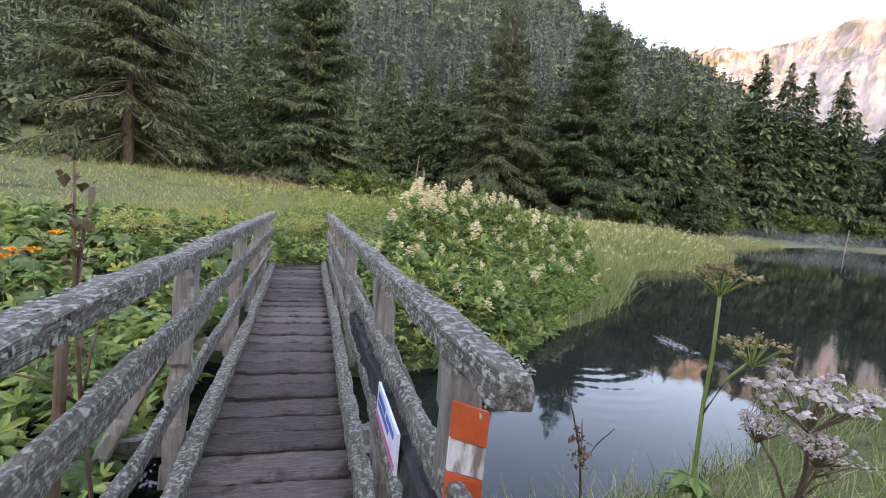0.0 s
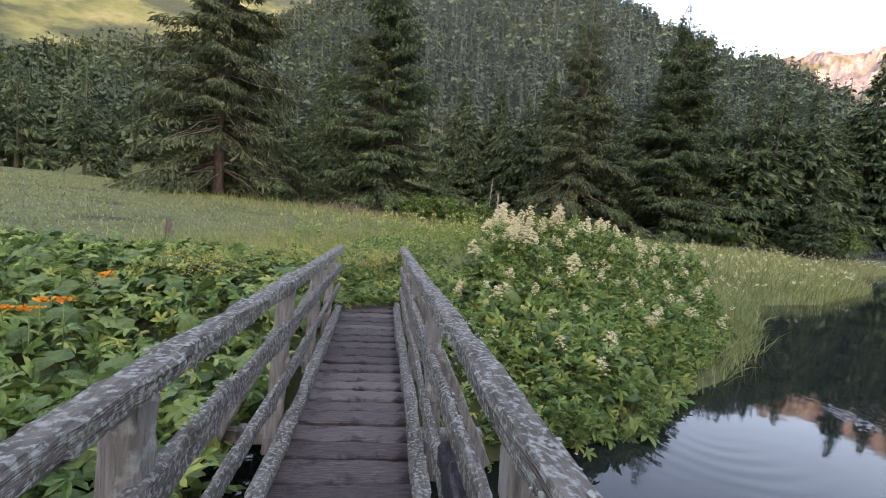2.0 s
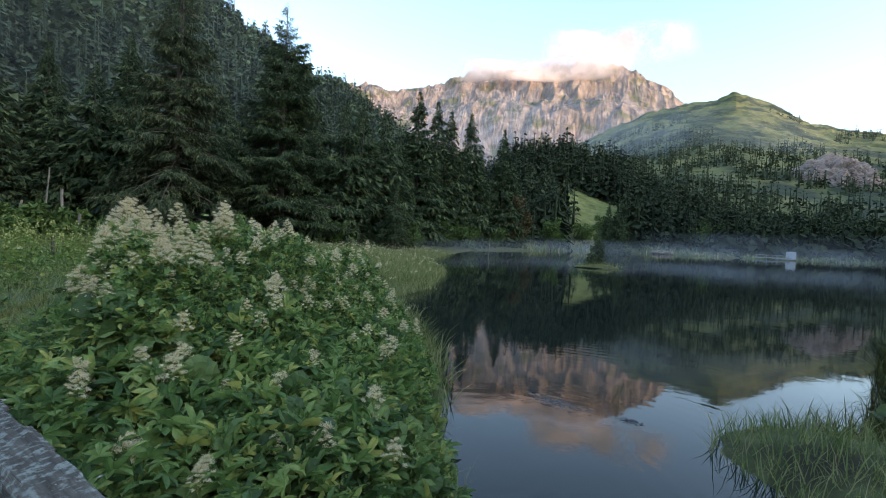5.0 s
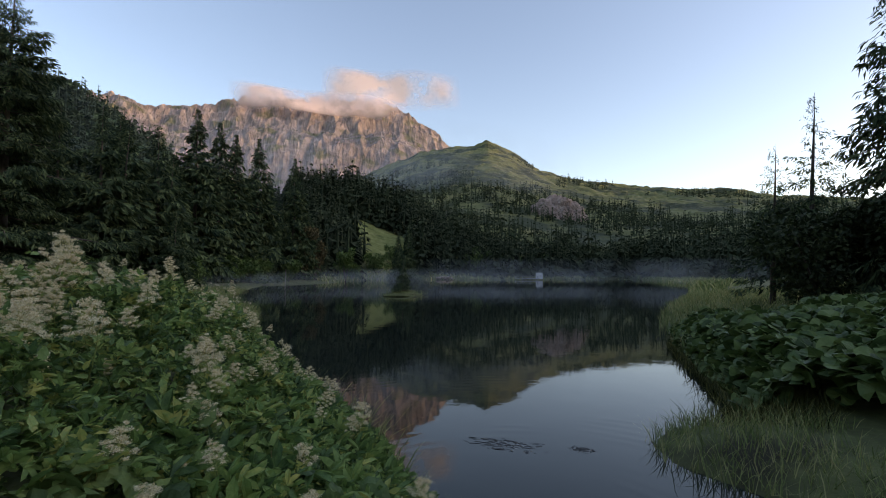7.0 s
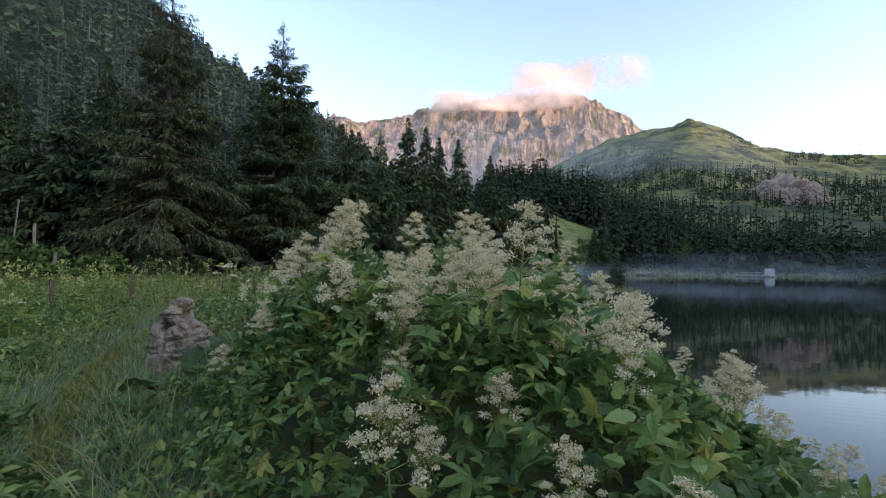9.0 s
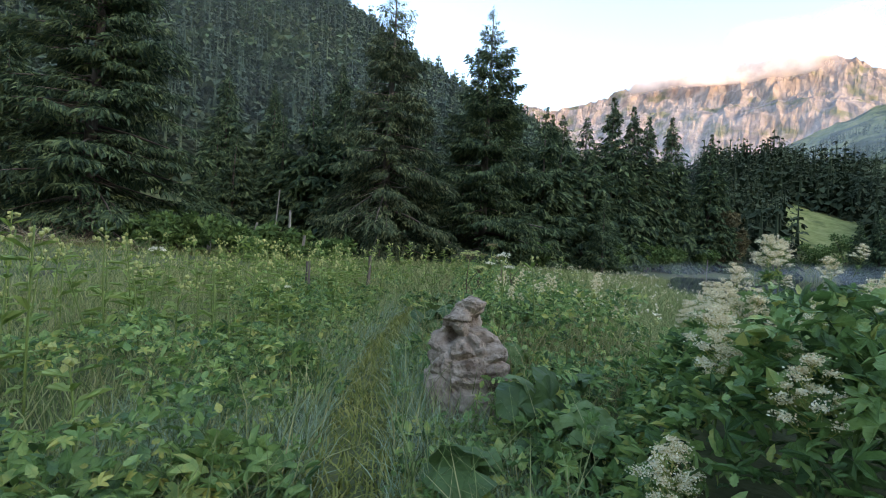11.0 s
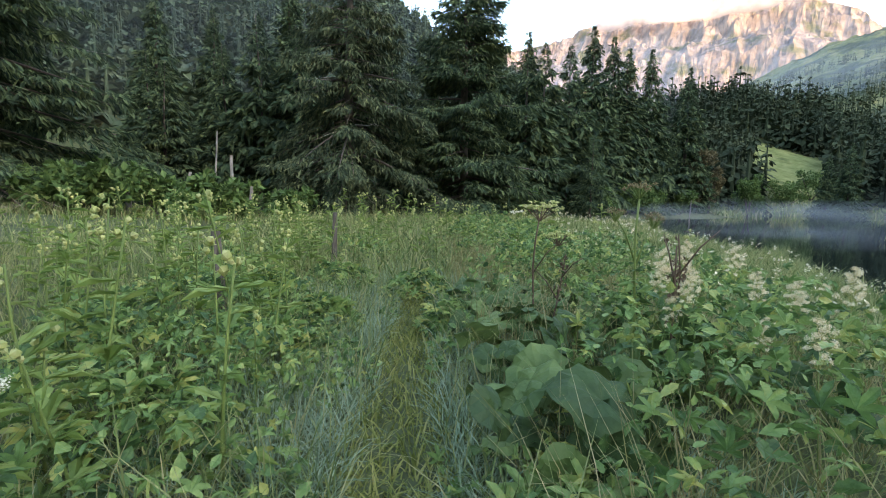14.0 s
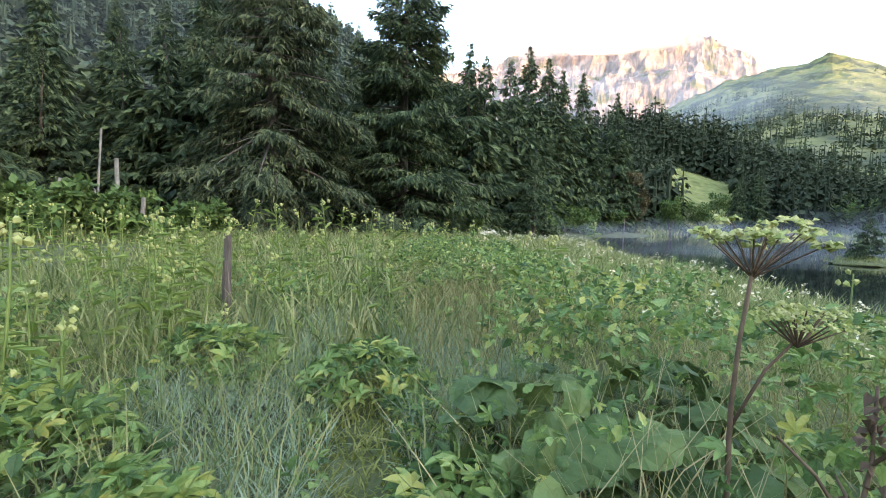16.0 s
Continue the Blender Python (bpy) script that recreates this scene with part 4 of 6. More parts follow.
dry = lambda x, y: poly_distance(x, y, LAKE) > 0.05
x, y = scatter_box(80000, -8, 6, 6.5, 26, r, lambda x, y: dry(x, y) & clear_of_walk(x, y, 0.26) & (poly_distance(x, y, BUSH) > 0) & (r.uniform(0, 1, len(x)) < np.interp(y, [6, 14, 26], [1, 0.8, 0.45])))
grass("meadow_grass", "tall unmown meadow grass", x, y, 0.25, 0.72, 0.008, 41, M_GRASS)
x, y = scatter_box(80000, -3.2, 1.8, 6.8, 22, r, lambda x, y: dry(x, y) & (np.abs(x - PATH_X(y)) < 1.5) & (np.abs(x - PATH_X(y)) > 0.20 + 0.12 * wave_noise(x, y, 98, 3, 1.5)) & (poly_distance(x, y, BUSH) > 0))
grass("path_grass", "short dewy grass along the trodden path", x, y, 0.08, 0.30, 0.007, 42, M_DEWGRASS, 0.8)
x, y = scatter_box(90000, -4, 3, 6.8, 22, r, lambda x, y: dry(x, y) & (np.abs(x - PATH_X(y)) < 1.7) & (np.abs(x - PATH_X(y)) > 0.28) & (wave_noise(x, y, 97, 3, 1.4) > 0.0) & (poly_distance(x, y, BUSH) > 0))
grass("dewy_tufts", "arching dew-laden grass tufts beside the path", x, y, 0.16, 0.38, 0.009, 142, M_DEWGRASS, 1.1)
x, y = scatter_box(9000, -1.2, 4, 12.4, 24, r, lambda x, y: dry(x, y) & (x - PATH_X(y) > 0.55) & (x - PATH_X(y) < 3.2) & (wave_noise(x, y, 101, 2, 0.9) > -0.1))
grass("straw_stems", "thin dry straw stems standing among the herbs", x, y, 0.55, 1.05, 0.006, 143, M_STRAW, 0.25)
x, y = scatter_box(80000, -3.0, 0.5, 6.3, 22, r, lambda x, y: np.abs(x - PATH_X(y)) < 0.30 + 0.1 * wave_noise(x, y, 99, 2, 2.0))
grass("trodden_grass", "short flattened grass on the footpath", x, y, 0.06, 0.19, 0.013, 43, M_TRODDEN, 1.1)
x, y = scatter_box(60000, -26, 16, 20, 46, r, lambda x, y: dry(x, y) & ((x > -4.5) | (y > 34) | (r.uniform(0, 1, len(x)) < 0.12)))
grass("far_meadow_grass", "tall flowering meadow grass by the wood", x, y, 0.35, 0.8, 0.03, 44, M_GRASS)
x, y = scatter_box(36000, 0, 30, 8, 55, r, lambda x, y: (poly_distance(x, y, LAKE) > -0.25) & (poly_distance(x, y, LAKE) < 4) & (poly_distance(x, y, BUSH) > 0))
grass("shore_grass", "pale green sedge along the lake shore", x, y, 0.3, 0.7, 0.02, 45, M_GRASS)
x, y = scatter_box(60000, 3, 16, 7, 30, r, lambda x, y: (poly_distance(x, y, LAKE) > -0.1) & (poly_distance(x, y, LAKE) < 3.5) & (poly_distance(x, y, BUSH) > 0))
grass("near_shore_grass", "soft pale green sedge sloping to the water", x, y, 0.2, 0.5, 0.014, 145, M_GRASS)
x, y = scatter_box(12000, 2.2, 8.0, -1.5, 6.8, r, lambda x, y: (poly_distance(x, y, LAKE) > -0.1) & (poly_distance(x, y, LAKE) < 1.5) & clear_of_walk(x, y))
grass("spit_grass", "yellowish tussock grass on the low spit", x, y, 0.15, 0.42, 0.010, 46, M_GRASS, 0.4)
x, y = scatter_box(55000, -40, -3, -4, 30, r, lambda x, y: ~left_bank(x, y) & clear_of_walk(x, y))
grass("pasture_grass", "short grazed pasture grass", x, y, 0.06, 0.2, 0.03, 47, M_GRASS, 0.7)
x, y = scatter_box(30000, 13, 60, -14, 14, r, lambda x, y: (poly_distance(x, y, LAKE) > 0) & ~right_bank(x, y))
grass("right_bank_grass", "tall pale grass on the sloping lake bank", x, y, 0.3, 0.7, 0.035, 48, M_GRASS)
x, y = scatter_box(20000, 60, 200, 10, 115, r, lambda x, y: (poly_distance(x, y, LAKE) > -0.5) & (poly_distance(x, y, LAKE) < 9))
grass("far_shore_reeds", "pale reeds along the far shore", x, y, 0.8, 1.6, 0.25, 49, M_GRASS)

M_HAY = mat("mown_hay_meadow", [(0.3, (0.13, 0.15, 0.05)), (0.5, (0.20, 0.22, 0.08)), (0.7, (0.29, 0.28, 0.12))], 0.4, 10, 0.95, 0.5, 3, spec=0.05, second=(0.10, 0.12, 0.045), second_scale=0.12, second_at=0.6)
gx, gy = np.meshgrid(np.arange(55, 160, 1.5), np.arange(64, 165, 1.5), indexing="ij")
gz = ground_z(gx, gy) + 0.12
open_ground = ~clearing(np.degrees(np.arctan2(-(gx - ORIGIN[0]), gy - ORIGIN[1])), np.hypot(gx - ORIGIN[0], gy - ORIGIN[1]), gx, gy) & (poly_distance(gx, gy, LAKE) > 5)
n, m = gx.shape
i, j = np.meshgrid(np.arange(n - 1), np.arange(m - 1), indexing="ij")
F = np.stack([i * m + j, (i + 1) * m + j, (i + 1) * m + j + 1, i * m + j + 1], -1).reshape(-1, 4)
F = F[open_ground.ravel()[F].all(axis=1)]
tagged(new("clearing_meadow", mesh_np("clearing_meadow", np.stack([gx, gy, gz], -1).reshape(-1, 3), F, M_HAY, True)), "mown grassy clearing sloping among the conifers", "meadow", kind="structure")
M_SEDGE = mat("dark_bank_sedge", [(0.1, (0.035, 0.04, 0.015)), (0.5, (0.08, 0.085, 0.028)), (0.9, (0.19, 0.175, 0.06))], 1.5, 3, 0.9, spec=0.05, island=0.8, translucent=0.15)
x, y = scatter_box(26000, 7.6, 16, -3, 8, r, lambda x, y: (poly_distance(x, y, LAKE) > -0.15) & (poly_distance(x, y, LAKE) < 1.3))
grass("bank_sedge", "dark rank sedge hanging over the lake bank", x, y, 0.2, 0.55, 0.012, 146, M_SEDGE, 0.7)

# ---- flowering plants ----


def floret_head(seed, n=90, spread=(0.13, 0.13, 0.11), dot=0.0085):
    rg = np.random.default_rng(seed)
    k = 12
    cl = rg.normal(0, 1, (k, 3)) * np.array(spread) * 0.70
    cl[:, 2] = np.abs(cl[:, 2]) * 1.15
    pos = cl[rg.integers(0, k, n)] + rg.normal(0, 1, (n, 3)) * np.array(spread) * 0.22
    o = np.array([(1, 0, 0.1), (0, 0.8, -0.1), (-1, 0, 0.2), (0, -0.8, -0.1)])
    return stamp((o, np.array([[0, 1, 2], [0, 2, 3]])), turns(n, None, rg.normal(0, 0.9, n), rg.normal(0, 0.9, n), dot * rg.uniform(0.5, 1.3, n), rg), pos)


M_BUD = mat("yellow_green_buds", [(0.2, (0.22, 0.22, 0.05)), (0.5, (0.36, 0.33, 0.09)), (0.8, (0.52, 0.44, 0.17))], 20, 4, 0.8, island=0.5)


def meadowsweet(seed, stem_len):
    t = tagged(new("meadowsweet"), "meadowsweet stalk with a frothy cream flower head", "flower", "meadowsweet in the thicket")
    q = np.linspace(0, 1, 5)
    part_np("stem", tube(np.stack([0.03 * np.sin(q * 3 + seed), 0.02 * q, -stem_len * (1 - q)], -1), 0.006 * (1.2 - 0.6 * q), 5), M_STEM, t, True)
    rg = np.random.default_rng(seed + 40)
    k = 22
    u = np.arange(k) / k
    a = np.arange(k) * 2.4
    rad = 0.15 * (1 - 0.75 * u) * rg.uniform(0.35, 1.1, k)
    tips = np.stack([np.cos(a) * rad, np.sin(a) * rad, -0.05 + 0.24 * u + rg.normal(0, 0.015, k)], -1)
    foot = np.stack([0 * u, 0 * u, -0.12 + 0.26 * u], -1)
    part_np("branch_spray", join(*[tube(np.stack([p, (p + q_) / 2 + (0, 0, -0.01), q_]), [0.0022, 0.0018, 0.0012], 3) for p, q_ in zip(foot, tips)]), M_BUD, t)["kind"] = "stuff"
    n = 2400
    at = rg.integers(0, k, n)
    grow = rg.uniform(0.5, 1.0, k)
    o = np.array([(1, 0, 0.1), (0, 0.8, -0.1), (-1, 0, 0.2), (0, -0.8, -0.1)])
    two = np.array([[0, 1, 2], [0, 2, 3]])
    pos = tips[at] + rg.normal(0, 1, (n, 3)) * (0.021, 0.021, 0.011) * grow[at][:, None] + (0, 0, 0.006)
    part_np("flower_head", stamp((o, two), turns(n, None, rg.normal(0, 0.9, n), rg.normal(0, 0.9, n), 0.0050 * rg.uniform(0.6, 1.4, n), rg), pos), M_FLOWER, t)["kind"] = "stuff"
    m = 220
    at = rg.integers(0, k, m)
    w = rg.uniform(0.35, 0.95, m)[:, None]
    pos = foot[at] * (1 - w) + tips[at] * w + rg.normal(0, 0.008, (m, 3))
    part_np("bud_spray", stamp((o, two), turns(m, None, rg.normal(0, 0.9, m), None, 0.0042 * rg.uniform(0.6, 1.3, m), rg), pos), M_BUD, t)["kind"] = "stuff"
    n = 5
    zz = -stem_len * rg.uniform(0.25, 0.9, n)
    part_np("foliage", stamp(P_PALM, turns(n, None, rg.normal(0.4, 0.4, n), None, rg.uniform(0.08, 0.16, n), rg), np.stack([np.zeros(n), np.zeros(n), zz], -1)), M_LEAF, t)["kind"] = "stuff"
    return t


rg = np.random.default_rng(61)
kinds = [meadowsweet(k, 0.4) for k in range(6)]
fx, fy = scatter_box(1700, -0.8, 4.8, 4.0, 12.8, rg, lambda x, y: (poly_distance(x, y, BUSH) < -0.12) & (rg.uniform(0, 1, len(x)) < np.clip(0.34 - 0.12 * np.clip(x * 0.72 - (y - 7.4) * 0.69 - 1, 0, 3), 0.06, 1)))
fx, fy = fx[:200], fy[:200]
near_x, near_y = rg.uniform(-0.2, 0.65, 16), rg.uniform(7.6, 8.9, 16)
fx, fy = np.concatenate([fx, near_x]), np.concatenate([fy, near_y])
fz = ground_top(fx, fy) + np.maximum(bush_h(fx, fy), np.where(np.arange(len(fx)) >= len(fx) - 16, rg.uniform(0.55, 0.95, len(fx)), 0))
for i, (x, y, z) in enumerate(zip(fx, fy, fz)):
    m = pose(x, y, z + rg.uniform(-0.04, 0.30) * (1 if y > 6 else 0.5), rg.uniform(-14, 14), rg.uniform(-14, 14), rg.uniform(0, 360))
    s = rg.uniform(0.4, 1.0) ** 1.2 * (1.08 if y > 6.5 and x < 1.6 else 0.8)
    if i < 6:
        ob = kinds[i]
        ob.matrix_world = m
    else:
        ob = copy_thing(kinds[i % 6], m)
    ob.scale = (s, s, s)

tall = meadowsweet(11, 1.3)
rg = np.random.default_rng(66)
sx, sy = rg.uniform(0.1, 1.7, 18), rg.uniform(13.7, 15.8, 18)
for i, (x, y) in enumerate(zip(sx, sy)):
    s = rg.uniform(0.38, 0.56)
    m = pose(x, y, float(ground_z(x, y)) + 1.28 * s * 1.5, rg.uniform(-5, 5), rg.uniform(-5, 5), rg.uniform(0, 360))
    ob = copy_thing(tall, m) if i else tall
    ob.matrix_world = m
    ob.scale = (s, s, s * 1.5)


def thistle(seed, h):
    rg = np.random.default_rng(seed)
    t = tagged(new("cabbage_thistle"), "tall cabbage thistle with pale yellow heads", "plant", "thistles in the meadow")
    q = np.linspace(0, 1, 6)
    bend = np.stack([0.06 * np.sin(q * 2.5 + seed), 0.05 * q * q, h * q], -1)
    part_np("stem", tube(bend, 0.008 * (1.25 - 0.6 * q), 5), M_STEM, t, True)
    n = 11
    u = rg.uniform(0.1, 0.92, n)
    p = np.stack([np.interp(u, q, bend[:, k]) for k in range(3)], -1)
    proto = (np.array([(0, 0, 0), (0.16, 0.25, 0.05), (0.07, 0.4, 0.03), (0.2, 0.62, 0.0), (0.06, 0.72, 0.0), (0, 1.0, -0.2), (-0.06, 0.72, 0), (-0.2, 0.6, 0), (-0.07, 0.42, 0.03), (-0.16, 0.24, 0.05)]), np.array([[0, k + 1, k] for k in range(1, 9)]))
    part_np("foliage", stamp(proto, turns(n, None, rg.normal(0.35, 0.3, n), None, rg.uniform(0.14, 0.26, n) * (1.2 - 0.5 * u), rg), p), M_THISTLE, t)["kind"] = "stuff"
    bud = (np.array([(1, 0, 0.3), (0.3, 0.95, 0.3), (-0.8, 0.6, 0.3), (-0.8, -0.6, 0.3), (0.3, -0.95, 0.3), (0, 0, -1.0), (0.7, 0.5, 1.35), (-0.7, 0.4, 1.4), (0, -0.8, 1.3), (1.7, 0.3, 0.9), (-1.2, 1.2, 0.8), (-0.6, -1.6, 0.9)]),
           np.array([[5, 1, 0], [5, 2, 1], [5, 3, 2], [5, 4, 3], [5, 0, 4], [0, 1, 6], [1, 2, 7], [3, 4, 8], [6, 7, 8], [0, 6, 8], [1, 7, 6], [2, 3, 7], [3, 8, 7], [4, 0, 8], [0, 1, 9], [2, 1, 10], [3, 4, 11]]))
    for k in range(4):
        at = bend[-1] + (rg.normal(0, 0.035), rg.normal(0, 0.035), rg.uniform(-0.10, 0.02))
        part_np("flower_head", stamp(bud, turns(1, None, rg.normal(0, 0.4, 1), rg.normal(0, 0.4, 1), rg.uniform(0.014, 0.024, 1), rg), at[None]), M_THISTLEHEAD, t, False, "pale yellow-green thistle head")
    return t


M_THISTLE = mat("thistle_leaf", [(0.15, (0.12, 0.19, 0.04)), (0.5, (0.20, 0.29, 0.07)), (0.85, (0.31, 0.38, 0.11))], 5, 4, 0.6, island=0.5, translucent=0.3)
M_THISTLEHEAD = mat("thistle_head", [(0.2, (0.27, 0.32, 0.09)), (0.5, (0.42, 0.43, 0.15)), (0.8, (0.58, 0.54, 0.26))], 20, 4, 0.8, island=0.5, translucent=0.2)
tk = [thistle(k, 0.95 + 0.1 * k) for k in range(5)]
rg = np.random.default_rng(63)
tx, ty = scatter_box(1200, -7, 4.5, 9, 30, rg, lambda x, y: dry(x, y) & (poly_distance(x, y, LAKE) > 0.8) & (np.abs(x - PATH_X(y)) > 0.8) & (poly_distance(x, y, BUSH) > 0.2))
wt = rg.uniform(0, 1, len(tx)) < np.where(tx < PATH_X(ty), 0.55, 0.22)
tx, ty = tx[wt][:135], ty[wt][:135]
ex, ey = scatter_box(400, -5.5, -1.9, 13.0, 22, rg, lambda x, y: (np.abs(x - PATH_X(y)) > 0.75))
tx, ty = np.concatenate([tx, ex[:90]]), np.concatenate([ty, ey[:90]])
ex, ey = scatter_box(70, -3.5, 3.2, 20, 30, rg, lambda x, y: dry(x, y))
tx, ty = np.concatenate([tx, ex]), np.concatenate([ty, ey])
far_from = len(tx) - len(ex)
tx[:10] = [-2.46, -2.9, -3.3, -2.7, 0.3, 0.15, 1.9, -3.6, -4.2, 0.9]
ty[:10] = [13.15, 14.6, 15.6, 16.8, 13.6, 15.9, 17.6, 13.2, 17.9, 20.0]
for i, (x, y) in enumerate(zip(tx, ty)):
    m = pose(x, y, float(ground_z(x, y)) - 0.03, rg.uniform(-7, 7), rg.uniform(-7, 7), rg.uniform(0, 360))
    s = rg.uniform(0.7, 1.12) if i > 1 else 1.05
    s = s * 1.12 if i >= far_from else s
    ob = tk[i] if i < 5 else copy_thing(tk[i % 5], m)
    ob.matrix_world = m
    ob.scale = (s, s, s)

# florets dotted over the shore meadow, and yellow-green flowering herbs on the bank
def floret_stuff(name, label, x, y, lift, size, per, spread, material, seed):
    r4 = np.random.default_rng(seed)
    x, y = np.repeat(x, per), np.repeat(y, per)
    n = len(x)
    z = np.repeat(lift, per) + ground_top(x, y)
    o = np.array([(1, 0, 0.1), (0, 0.8, -0.1), (-1, 0, 0.2), (0, -0.8, -0.1)])
    V, F = stamp((o, np.array([[0, 1, 2], [0, 2, 3]])), turns(n, None, r4.normal(0, 0.8, n), r4.normal(0, 0.8, n), size * r4.uniform(0.5, 1.4, n), r4), np.stack([x, y, z], -1) + r4.normal(0, 1, (n, 3)) * spread)
    return tagged(new(name, mesh_np(name, V, F, material)), label, "flowers", kind="stuff")


rg = np.random.default_rng(181)
fx, fy = scatter_box(1500, 2, 26, 10, 52, rg, lambda x, y: (poly_distance(x, y, LAKE) > 0.3) & (poly_distance(x, y, LAKE) < 9) & (poly_distance(x, y, BUSH) > 0))
floret_stuff("shore_florets", "small cream flowers dotted over the shore meadow", fx, fy, rg.uniform(0.35, 0.7, len(fx)), 0.022, 9, 0.035, M_FLOWER, 182)
fx, fy = np.concatenate([rg.normal(cx, w, 70) for cx, w in ((-3.3, 0.35), (-2.9, 0.4), (-3.6, 0.5), (-1.9, 0.3))]), np.concatenate([rg.normal(cy, w, 70) for cy, w in ((4.4, 0.35), (5.9, 0.4), (7.4, 0.5), (7.0, 0.3))])
floret_stuff("bank_yellow_herbs", "yellow-green flowering herbs on the bank", fx, fy, rg.uniform(0.4, 0.68, len(fx)), 0.012, 26, 0.04, M_BUD, 183)

# ---- umbels by the stream ----
M_BROWNUMBEL = mat("withered_umbel", [(0.2, (0.10, 0.065, 0.03)), (0.5, (0.22, 0.16, 0.07)), (0.8, (0.34, 0.27, 0.13))], 12, 4, 0.9, island=0.6)
M_PINKUMBEL = mat("pinkish_umbel", [(0.2, (0.26, 0.19, 0.17)), (0.5, (0.42, 0.33, 0.29)), (0.8, (0.56, 0.47, 0.42))], 12, 4, 0.9, island=0.5)
M_WHITEUMBEL = mat("white_umbel", [(0.2, (0.50, 0.46, 0.30)), (0.5, (0.70, 0.64, 0.45)), (0.8, (0.84, 0.79, 0.62))], 12, 4, 0.9, island=0.5)
M_DRYSTEM = mat("dry_brown_stem", [(0.2, (0.06, 0.035, 0.022)), (0.5, (0.13, 0.08, 0.05)), (0.8, (0.22, 0.15, 0.10))], 8, 5, 0.9, 0.4)


def umbel(name, label, x, y, h, rad, head, stem, lean=(0, 0), seed=0, extra=()):
    """A stalk with spokes that carry a flat plate of small flower clumps."""
    rg = np.random.default_rng(seed)
    t = tagged(new(name), label, "plant")
    g = float(ground_top(x, y)) - 0.03
    q = np.linspace(0, 1, 7)
    pts = np.stack([lean[0] * q ** 1.4 + 0.02 * np.sin(q * 7 + seed), lean[1] * q ** 1.4, h * q], -1)
    part_np("stem", tube(pts, 0.009 * (1.3 - 0.6 * q), 6), stem, t, True)
    for k, (top, rr_, hh) in enumerate([(pts[-1], rad, h)] + [(np.array(e[:3]), e[3], e[2]) for e in extra]):
        if k:
            b0 = np.array([np.interp(hh - 0.28, pts[:, 2], pts[:, c]) for c in range(3)])
            part_np("side_stem", tube(np.stack([b0, (b0 + top) / 2 + (0, 0, 0.04), top]), [0.006, 0.005, 0.005], 5), stem, t, True)
        n = 22
        a = np.arange(n) * 2.4
        rad_ = rr_ * np.sqrt((np.arange(n) + 0.5) / n)
        tips = top + np.stack([np.cos(a) * rad_, np.sin(a) * rad_, 0.07 * rr_ / 0.1 - 0.25 * rad_ ** 2 / rr_], -1)
        tips = tips + rg.normal(0, 1, (n, 3)) * np.array([0.14, 0.14, 0.12]) * rr_
        spokes = join(*[tube(np.stack([top - (0, 0, 0.03), tip]), [0.003, 0.002], 4) for tip in tips])
        part_np("spokes", spokes, stem, t)["kind"] = "stuff"
        m = n * 12
        o = np.array([(1, 0, 0), (0, 1, 0), (-1, 0, 0), (0, -1, 0), (0, 0, 0.9)])
        pos = np.repeat(tips, 12, 0) + rg.normal(0, 1, (m, 3)) * np.array([rr_ * 0.11, rr_ * 0.11, 0.006])
        part_np("flower_plate", stamp((o, np.array([[0, 1, 4], [1, 2, 4], [2, 3, 4], [3, 0, 4]])), turns(m, None, rg.normal(0, 0.5, m), None, rr_ * 0.075 * rg.uniform(0.6, 1.3, m), rg), pos), head, t)["kind"] = "stuff"
    n = 4
    u = rg.uniform(0.25, 0.7, n)
    part_np("foliage", stamp(P_PALM, turns(n, None, rg.normal(0.3, 0.3, n), None, rg.uniform(0.1, 0.22, n), rg), np.stack([np.interp(u, q, pts[:, c]) for c in range(3)], -1)), M_LEAF, t)["kind"] = "stuff"
    t.matrix_world = pose(x, y, g)
    return t

STREAM_G = float(ground_top(3.43, 0.18))
TOP_A, TOP_B = 1.30 - STREAM_G - 0.06, 1.07 - STREAM_G - 0.06
STREAM_G = float(ground_top(3.64, 0.02))
TOP_C, TOP_D = 0.91 - STREAM_G - 0.10, 0.78 - STREAM_G - 0.06
umbel("hogweed", "withered hogweed with brown seed umbels on a yellow-green stalk", 3.43, 0.18, TOP_A, 0.11, M_BROWNUMBEL, M_STEM, (-0.10, -0.02), 1, ((0.03, -0.11, TOP_B, 0.10),))
umbel("hogweed", "fading hogweed with a broad pinkish flower plate", 3.64, 0.02, TOP_C, 0.19, M_PINKUMBEL, M_DRYSTEM, (0.02, 0.02), 2, ((0.03, -0.04, TOP_D, 0.10), (-0.12, 0.05, TOP_C - 0.08, 0.08)))
umbel("hogweed", "white-flowered hogweed among the grass", 2.64, 23.66, 1.05, 0.16, M_WHITEUMBEL, M_STEM, (0, 0), 3)
umbel("hogweed", "white-flowered hogweed above the lake bank", -0.15, 13.45, 1.35, 0.07, M_WHITEUMBEL, M_STEM, (0.05, 0.0), 4, ((0.12, 0.05, 1.22, 0.06), (-0.1, 0.06, 1.26, 0.05)))
umbel("hogweed", "yellow-green hogweed with several seed umbels beside the path", 0.22, 15.40, 1.5, 0.09, M_BROWNUMBEL, M_STEM, (0.03, 0.02), 5, ((0.14, 0.03, 1.32, 0.07), (-0.12, 0.05, 1.36, 0.06)))
umbel("hogweed", "large ripening hogweed leaning over the path", 0.12, 16.75, 1.30, 0.17, M_THISTLEHEAD, M_DRYSTEM, (0.03, -0.02), 6, ((0.22, -0.05, 1.08, 0.13),))
